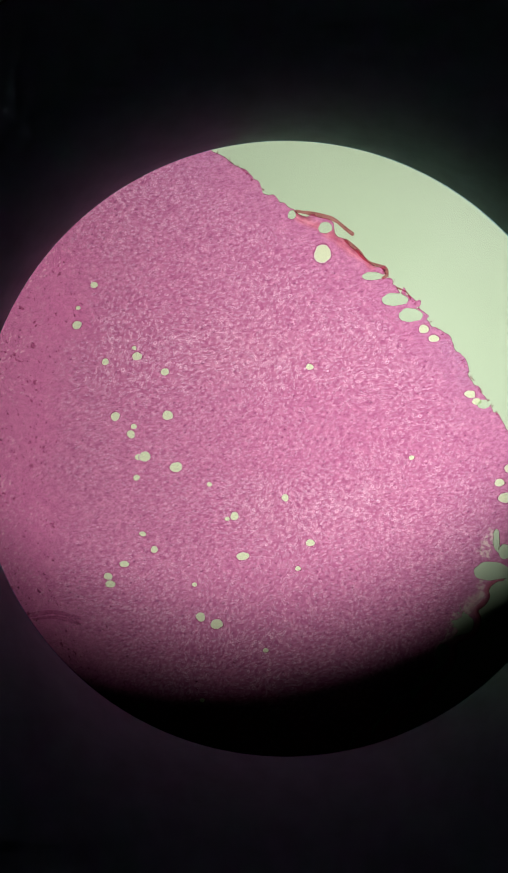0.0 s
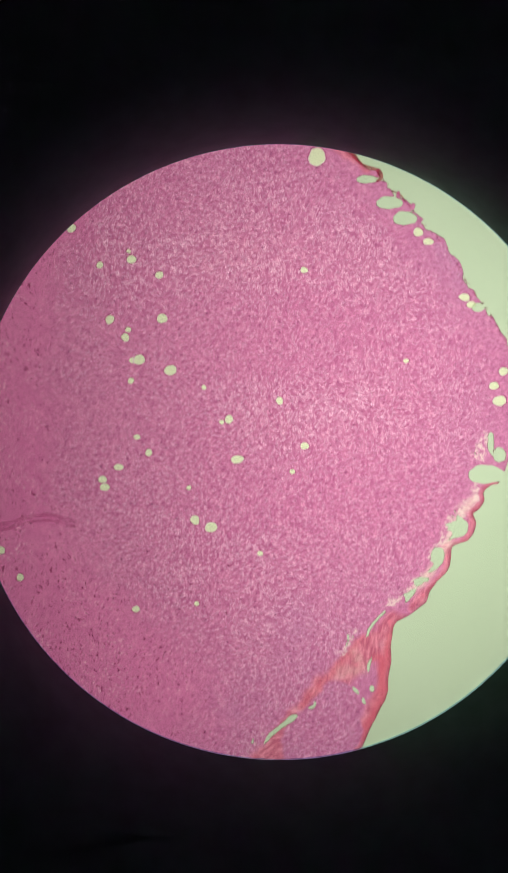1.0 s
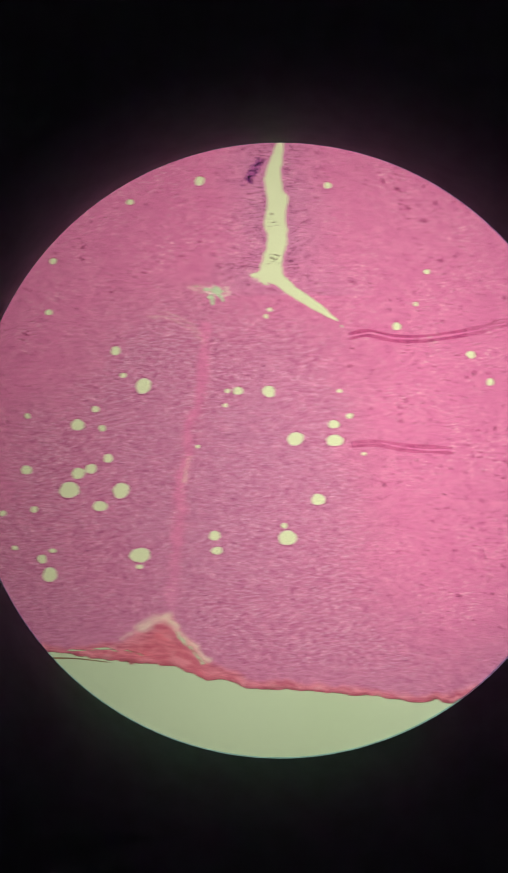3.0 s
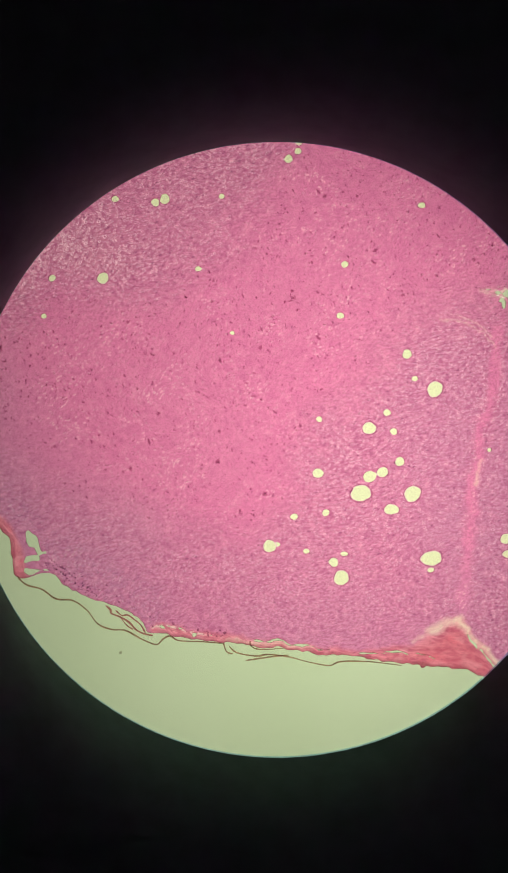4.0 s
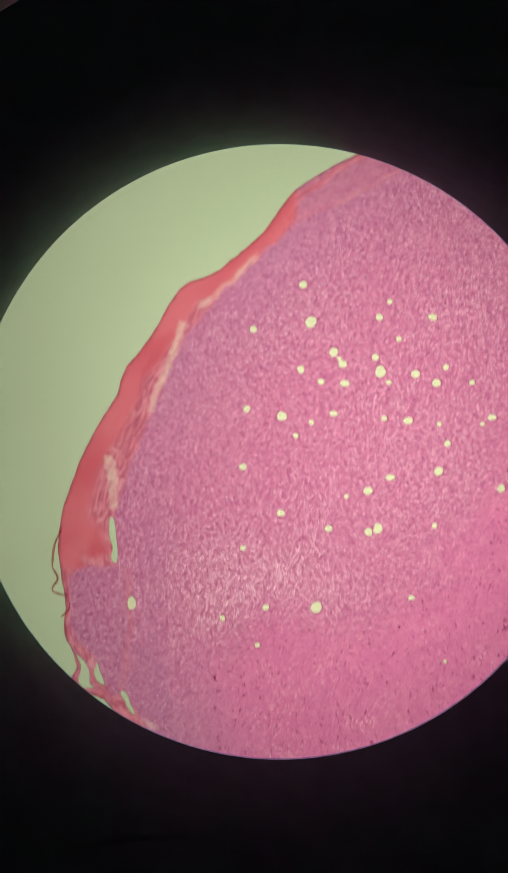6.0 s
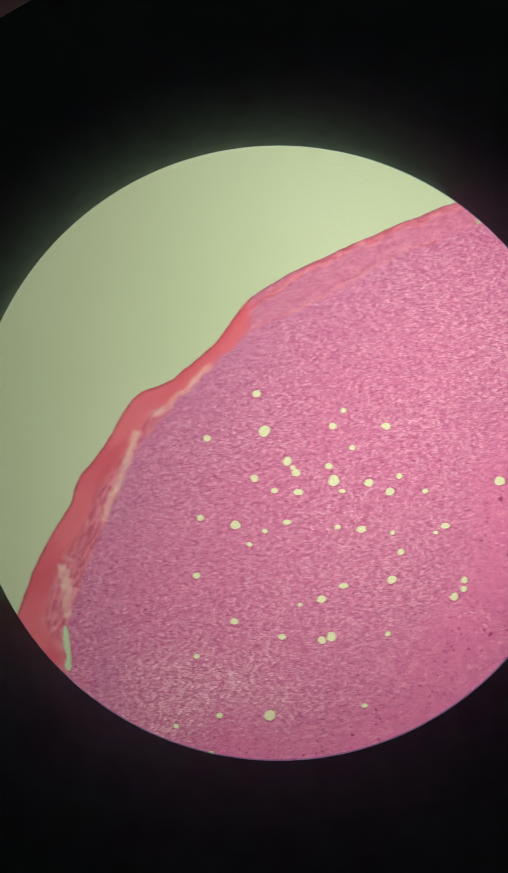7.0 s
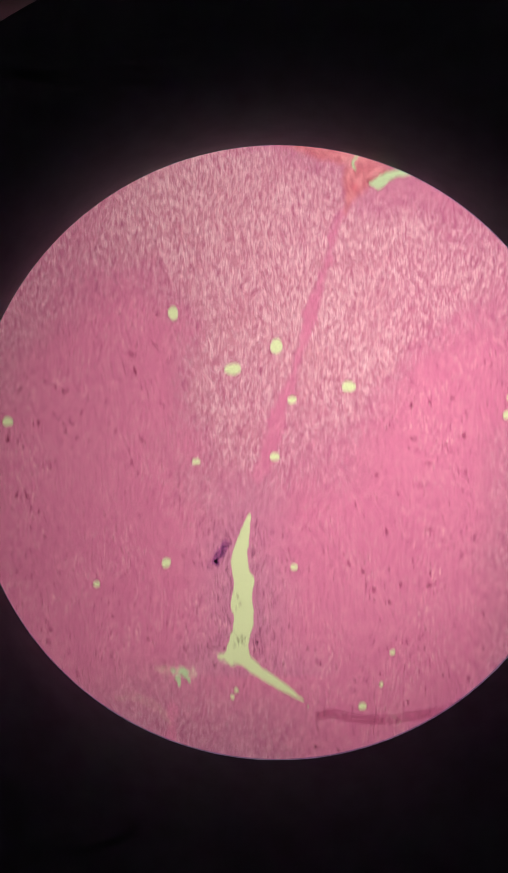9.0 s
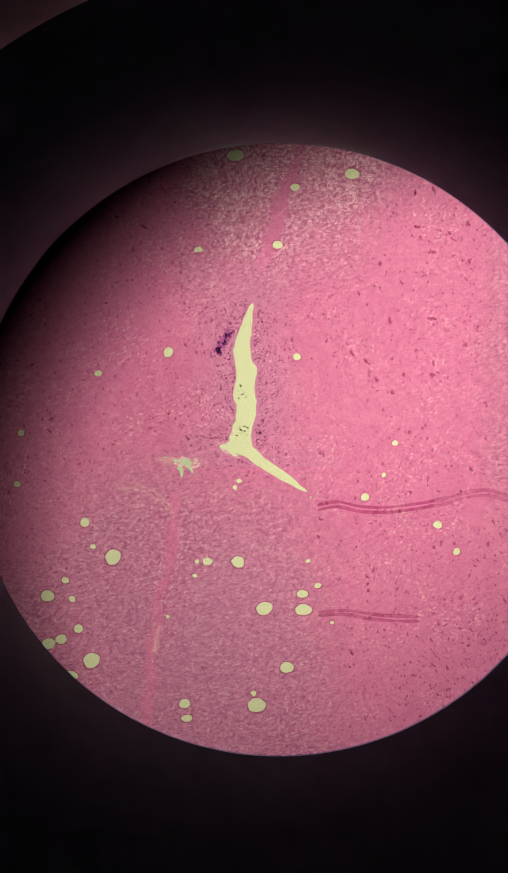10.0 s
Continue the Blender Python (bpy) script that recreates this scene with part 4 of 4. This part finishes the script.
def nerve_cell_mesh(seed):
    """A flat angular cell body with a few short processes."""
    rng = random.Random(seed)
    n = 12
    spikes = [rng.randrange(n) for _ in range(3)]
    verts, faces = [(0, 0, 1.0)], []
    for r, z in ((0.6, 0.8), (1.0, 0.0)):
        for i in range(n):
            a = 2 * math.pi * i / n
            q = r * (0.62 + 0.12 * math.sin(2 * a + seed) + (0.5 if i in spikes else 0))
            verts.append((q * math.cos(a), 0.62 * q * math.sin(a), z))
    for i in range(n):
        j = (i + 1) % n
        faces += [(0, 1 + i, 1 + j), (1 + i, 1 + n + i, 1 + n + j, 1 + j)]
    return mesh_of("nerve_cell", verts, faces, CELL, True)


CELLS = [nerve_cell_mesh(s) for s in range(8)]
rng = random.Random(77)
made = 0
while made < 240:
    x, y = in_grey(rng)
    if body[int((y - Y0) / GRID), int((x - X0) / GRID)] > -8:
        continue
    ob = part("nerve_cell", CELLS[made % 8], greys)
    size = (2.8 + 4.2 * rng.random() ** 2) * STEP
    ob.matrix_basis = Matrix.LocRotScale((px(x), py(y), 0.0004), Euler((0, 0, rng.gauss(-1.1, 0.7))), (size, size * rng.uniform(0.7, 1.2), 0.0008))
    made += 1
for n, (x, y) in enumerate(((777, 345), (817, 336), (745, 409), (806, 420), (838, 405), (681, 475), (777, 454), (699, 577), (774, 573), (631, 634), (656, 648), (777, 673), (724, 673), (842, 470),
                           (241, 258), (284, 242), (248, 289), (122, 325), (259, 411), (21, 411), (75, 382), (54, 512))):
    ob = part("nerve_cell", CELLS[n % 8], greys, "large dark angular nerve cell")
    size = rng.uniform(6.5, 9.5) * STEP
    ob.matrix_basis = Matrix.LocRotScale((px(x), py(y), 0.0004), Euler((0, 0, rng.gauss(-0.9, 0.5))), (size, size * rng.uniform(0.7, 1.1), 0.0008))
tagged(part("cell_scatter", scatter("cell_scatter", 3800, in_grey, 1.3, 3.3, CELL, 21, 0.5, 1.1), greys, "many tiny dark magenta cells"), kind="stuff")


def in_horn(rng):
    return 930 + rng.gauss(0, 120), 1200 + rng.gauss(0, 140)


tagged(part("horn_cell_scatter", scatter("horn_cell_scatter", 560, in_horn, 1.6, 3.6, CELL, 26, 0.5, 1.2), greys, "crowded small dark crimson cells"), kind="stuff")
tagged(part("nuclei", scatter("nuclei", 1000, by_canal, 0.9, 2.1, NUCLEI, 22, 0.8), greys, "violet cell nuclei along the canal"), kind="stuff")
tagged(part("nuclei_clump", scatter("nuclei_clump", 170, in_clump, 2, 4.5, CLUMP, 23, 0.7, -1.0), greys, "dense dark violet clump of nuclei"), kind="stuff")


EDGE = smooth([(-520, 1322), (-483, 1329), (-457, 1349), (-430, 1369), (-373, 1390), (-306, 1432), (-240, 1445), (-178, 1450)], False, 10)


def at_edge(rng):
    x, y = EDGE[rng.randrange(len(EDGE))]
    return x + rng.gauss(4, 5), y - 4 - abs(rng.gauss(0, 9))


tagged(part("edge_nuclei", scatter("edge_nuclei", 95, at_edge, 1.2, 2.8, NUCLEI, 25, 0.7), white, "dark violet nuclei along the lower edge"), kind="stuff")


def in_canal(rng):
    if rng.random() < 0.7:
        return 434 + rng.gauss(0, 7), 776 + rng.gauss(0, 9)
    return 430 + rng.gauss(0, 6), 700 + rng.gauss(0, 12)


tagged(part("cell_crumbs", scatter("cell_crumbs", 26, in_canal, 1.0, 2.8, DUST, 24, 0.6, anywhere=True), greys, "dark shed cells in the canal"), kind="stuff")

# torn fringe along the ragged edges
def fringe(seed, count, *points):
    rng = random.Random(seed)
    line = smooth(points, False, 12)
    verts, faces = [], []
    for _ in range(count):
        i = rng.randrange(1, len(line) - 1)
        dx, dy = line[i + 1] - line[i - 1]
        size = math.hypot(dx, dy)
        nx, ny = dy / size, -dx / size
        x, y = line[i] - 4 * np.array([nx, ny])
        turn = rng.gauss(0, 0.6)
        ux, uy = nx * math.cos(turn) - ny * math.sin(turn), nx * math.sin(turn) + ny * math.cos(turn)
        long, wide, bend = 3.0 + 5 * rng.random() ** 2, rng.uniform(1.0, 2.6), rng.uniform(-4, 4)
        base = len(verts)
        for f, w in ((0.0, 1.0), (0.4, 0.8), (0.75, 0.5), (1.0, 0.15)):
            ex, ey = x + ux * long * f - uy * bend * f * f, y + uy * long * f + ux * bend * f * f
            verts += [(px(ex - uy * wide * w), py(ey + ux * wide * w), 0.0005), (px(ex), py(ey), 0.0009), (px(ex + uy * wide * w), py(ey - ux * wide * w), 0.0005)]
        for k in range(3):
            for j in range(2):
                p = base + k * 3 + j
                faces.append((p, p + 1, p + 4, p + 3))
    tagged(part("torn_fringe", mesh_of("torn_fringe", verts, faces, FRAY, True), white, "fine torn pink fringe at the edge"), kind="stuff")


fringe(3, 16, *upper_right[-3:], *right[:1])
fringe(4, 55, *right[8:18])

# ---- loose membranes beside the cord ----
strands = []


def strand(width, *points, mat=PIA):
    ob = tagged(new("membrane_strand", ribbon("membrane_strand", points, (0.64 if mat is PIA else 0.78) * width, mat, seed=len(strands) + 5)), "thin brown loose membrane strand beside the cord" if mat is PIA else "thin rosy-red loose membrane strand beside the cord", "membrane", "loose membrane strands")
    strands.append(ob)


strand(4.5, (-546, 1336), (-541, 1344), (-528, 1353), (-503, 1360), (-478, 1377), (-448, 1380), (-423, 1397), (-403, 1422), (-378, 1432), (-353, 1434), (-323, 1450), (-298, 1459), (-286, 1449), (-273, 1444), (-258, 1452), (-218, 1454), (-178, 1457))
strand(4, (-178, 1456), (-172, 1472), (-160, 1476))
strand(4, (-168, 1462), (-153, 1474), (-118, 1480), (-98, 1477), (-58, 1482), (-28, 1490), (12, 1497), (32, 1490), (82, 1490), (142, 1497))
strand(3.5, (-138, 1488), (-98, 1482), (-60, 1478))
strand(5, (-389, 1389), (-380, 1397), (-379, 1403), (-362, 1410), (-346, 1420), (-334, 1433), (-319, 1440), (-304, 1443), mat=ROSY)
strand(3.5, (-371, 1398), (-360, 1407), (-350, 1406), (-338, 1414), (-326, 1424), (-318, 1438), mat=ROSY)
strand(3, (-362, 1410), (-352, 1424), (-340, 1432), mat=ROSY)
strand(3.5, (-130, 1452), (-128, 1462), (-112, 1468), (-70, 1466))
strand(8, (1308, 163), (1330, 166), (1350, 170), (1378, 178), (1400, 195), (1414, 206), mat=ROSY)
strand(8, (1397, 213), (1420, 233), (1439, 253), (1467, 264), (1473, 277), (1464, 284), mat=ROSY)
strand(4, (1490, 300), (1508, 308), (1516, 320), mat=ROSY)
strand(5, (-868, 729), (-858, 749), (-868, 769), (-848, 779), (-840, 777), mat=ROSY)
strand(4, (-853, 819), (-838, 804), (-838, 790), mat=ROSY)
strand(6, (797, -56), (790, -65), (787, -76), mat=ROSY)
strand(5, (-868, 729), (-864, 690), (-850, 660), mat=ROSY)

speck = tagged(new("dust_speck", scatter("dust_speck", 1, lambda rng: (97, -149), 6, 6, DUST, 31, anywhere=True)), "tiny dark dust speck at the edge of the section", "dust")
speck_two = tagged(new("tissue_crumb", ribbon("tissue_crumb", [(679, -166), (686, -160), (694, -164)], 13, FRAY, seed=3)), "tiny reddish tissue crumb floating beside the section", "tissue")

crumbs = []
for n, (x, y, r) in enumerate(((-768, 1356, 3.2), (-628, 1359, 2.6), (-362, 1474, 4.0))):
    crumbs.append(tagged(new("dust_speck", scatter("dust_speck", 1, lambda rng: (x, y), r, r, FAINT_DUST, 40 + n, 0.7, anywhere=True)), "tiny grey dust speck in the clear resin", "dust"))
for line in ([(728, -157), (733, -154), (738, -157)], [(793, -105), (801, -103), (808, -107)]):
    crumbs.append(tagged(new("tissue_crumb", ribbon("tissue_crumb", line, 8, FRAY, seed=7)), "tiny reddish tissue crumb floating beside the section", "tissue"))

slide = new("microscope_slide")
tagged(slide, "clear glass microscope slide carrying the stained section", "microscope slide")
MM = 0.001 * MAGNIFIED
part("glass_plate", box("glass_plate", -36 * MM, -12.5 * MM, -1.03 * MM, 40 * MM, 13.5 * MM, -0.03 * MM, GLASS, 0.1 * MM), slide)
part("mounting_medium", sheet("mounting_medium", np.maximum(-outer, 6 - canal), 0.0, FILM, RESIN, outer), slide, "pale yellow-green mounting resin")

# ---- the microscope round them ----
Z0 = 0.004
FAR = (EYE - Z0) / EYE
hx, hy, R0 = 49 * STEP * FAR, -27 * STEP * FAR, 553 * STEP * FAR
def sheared(me):
    """Sheared to the lower right, so that the imitated glow looks wider there."""
    for v in me.vertices:
        v.co.x, v.co.y = v.co.x + 0.20 * max(v.co.z - Z0, 0), v.co.y - 0.20 * max(v.co.z - Z0, 0)
    return me


tube = new("eyepiece")
tagged(tube, "black eyepiece tube with a round field stop", "eyepiece")
# Lip curved so the glow it reflects fades outwards like lens flare.
LIP, RISE = 0.046, 0.054
prof = []
for i in range(25):
    a = math.pi / 2 * i / 24
    prof.append((R0 + LIP * (1 - math.cos(a)), Z0 + RISE * math.sin(a)))
part("field_stop", sheared(lathe("field_stop", prof, GLOW_LIP, 192, hx, hy, False)), tube, "rounded blue-grey lip of the field stop, shaped to imitate lens glow")
# Added film, offset so the imitated colour fringe is widest at lower right.
part("lens_fringe_film", lathe("lens_fringe_film", [(R0 - 1.1 * STEP, Z0 - 0.0002), (R0 + 0.002, Z0 - 0.0002)], LENS_FRINGE, 192, hx - 0.9 * STEP, hy + 0.9 * STEP, False), tube, "thin blue film imitating the lens colour fringe round the field")
part("stop_ring", sheared(lathe("stop_ring", [(R0 + 0.0008, Z0 - 0.0006), (R0 + LIP, Z0 - 0.0006), (R0 + LIP, Z0 + RISE - 0.002), (R0 + 0.5 * LIP, Z0 + 0.6 * RISE)], BLACK, 192, hx, hy)), tube)
part("baffle", sheared(lathe("baffle", [(R0 + LIP + 0.0012, Z0 + RISE), (R0 + 0.0660, Z0 + RISE + 0.002), (R0 + 0.0660, Z0 - 0.001), (R0 + LIP + 0.0012, Z0 - 0.001)], DARK, 128, hx, hy)), tube)
# Hidden plate, added to stop lamp light leaking between baffle and barrel.
part("leak_stop_plate", lathe("leak_stop_plate", [(R0 + 0.022, Z0 - 0.0040), (R0 + 0.094, Z0 - 0.0040), (R0 + 0.094, Z0 - 0.0016), (R0 + 0.022, Z0 - 0.0016)], BLACK, 128, hx, hy), tube)
part("barrel", lathe("barrel", [(R0 + 0.0862, Z0), (R0 + 0.0862, 0.122), (R0 + 0.094, 0.122), (R0 + 0.094, Z0)], BLACK, 128, hx, hy), tube)

# the eyecup, sized to fit the view; its wall flares to catch field light in place of room light
cup_z = 0.130
cup_r = 954 * STEP / EYE * (EYE - cup_z)
cup_x, cup_y = 49 * STEP / EYE * (EYE - cup_z), -27 * STEP / EYE * (EYE - cup_z)
part("eyecup", lathe("eyecup", [(cup_r, cup_z), (cup_r + 0.0012, cup_z + 0.006), (cup_r + 0.0060, cup_z + 0.020), (cup_r + 0.0130, cup_z + 0.034), (cup_r + 0.0180, cup_z + 0.036), (cup_r + 0.0180, cup_z + 0.004), (cup_r + 0.112, cup_z - 0.002), (cup_r + 0.112, cup_z - 0.006), (cup_r + 0.001, cup_z - 0.002)], RUBBER, 160, cup_x, cup_y), tube, "pale grey rim of the eyecup")

# Unseen plate, added: its hole's edge imitates the dark crescent as the eye shifts.
vignette = new("vignette_plate")
tagged(vignette, "unseen black plate with a round hole, added to shade the rim of the field", "diaphragm")
part("plate", lathe("plate", [(0.112, -0.0990), (0.112, -0.1015), (0.42, -0.1015), (0.42, -0.0990)], BLACK), vignette)
# Second unseen plate, added so brightness falls off unevenly across the field.
falloff = new("falloff_plate")
tagged(falloff, "unseen black plate with a round hole, added to make the field unevenly bright", "diaphragm")
part("plate", lathe("plate", [(0.1154, -0.1790), (0.1154, -0.1810), (0.40, -0.1810), (0.40, -0.1790)], BLACK), falloff)
# Added ground glass: shows the lamp's light and the plates' soft shade as background.
frost = bmesh.new()
bmesh.ops.create_circle(frost, cap_ends=True, radius=0.41, segments=96, matrix=Matrix.Translation((0, 0, -0.060)))
frost_mesh = bpy.data.meshes.new("diffuser")
frost.to_mesh(frost_mesh)
frost.free()
frost_mesh.materials.append(FROST)
diffuser = tagged(new("diffuser", frost_mesh), "round ground-glass diffuser added under the slide as the bright field", "diffuser")

# the mechanical stage, fitted to the camera's view: seconds and pixels to the side and down
STAGE = [(0.0, -779, 217), (0.3, -784, 218), (0.5, -788, 221), (0.6, -789, 208), (0.7, -789, 170), (0.8, -789, 129), (0.9, -789, 90), (1.0, -789, 43), (1.1, -789, -17), (1.2, -788, -72), (1.3, -787, -127), (1.4, -786, -182), (1.5, -785, -237), (1.6, -784, -296), (1.7, -783, -310),
         (2.0, -781, -311), (2.2, -778, -311), (2.3, -752, -311), (2.4, -678, -310), (2.5, -561, -309), (2.6, -440, -310), (2.7, -321, -310),
         (3.0, 55, -308), (3.3, 335, -306), (3.6, 490, -304), (3.8, 544, -303), (3.9, 574, -302), (4.0, 579, -302), (4.4, 580, -302), (4.5, 590, -302), (4.6, 649, -302), (4.7, 745, -302), (4.8, 846, -300), (4.9, 935, -299), (5.0, 974, -298), (5.2, 974, -298), (5.4, 974, -296), (5.5, 973, -274), (5.6, 972, -172), (5.7, 966, -43),
         (6.0, 962, 290), (6.3, 960, 440), (6.6, 960, 482), (6.8, 958, 485), (6.9, 938, 485), (7.0, 879, 485), (7.2, 765, 485), (7.5, 502, 481), (7.6, 400, 478), (7.7, 312, 476), (7.8, 230, 475), (7.9, 178, 475), (8.0, 133, 474), (8.2, 28, 473), (8.4, -9, 472), (8.5, -9, 472), (8.8, -7, 472), (8.9, -7, 468), (9.0, -5, 378), (9.1, -5, 252), (9.2, -4, 156), (9.3, -4, 51), (9.4, -7, 8), (9.5, -8, 0), (9.7, -7, 0), (10.0, 0, 0)]


def motions():
    ts = [s[0] for s in SWAY]
    rows = []
    for t, x, y in STAGE:
        sx, sy = np.interp(t, ts, [s[1] for s in SWAY]), np.interp(t, ts, [s[2] for s in SWAY])
        rows.append((t, pose((x + sx) * STEP, -(y + sy) * STEP, 0)))
    for thing in (section, slide, speck, speck_two, *crumbs, *strands):
        walk(thing, rows)
    # The crescent plate shades the rim only at the start and end.
    walk(vignette, [(0.0, pose(0.0125, 0.0592, 0)), (0.1, pose(0.0240, 0.0270, 0)), (0.2, pose(0.0275, 0.0130, 0)), (0.3, pose(0.0285, 0.0105, 0)), (0.5, pose(0.0290, 0.0095, 0)), (0.9, pose(0.0337, -0.0011, 0)), (9.7, pose(0.0337, -0.0011, 0)), (9.8, pose(0.0400, -0.0070, 0)), (9.9, pose(0.0570, -0.0220, 0)), (10.0, pose(0.0696, -0.0333, 0))])
    # This added plate drifts to move the brightest part of the field.
    walk(falloff, [(0.0, pose(0.0214, 0.0013, 0)), (2.5, pose(0.0214, 0.0013, 0)), (4.0, pose(0.0033, -0.011, 0)), (5.5, pose(0.0033, -0.011, 0)), (7.5, pose(0.0194, 0.0292, 0)), (10.0, pose(0.0194, 0.0292, 0))])


motions()
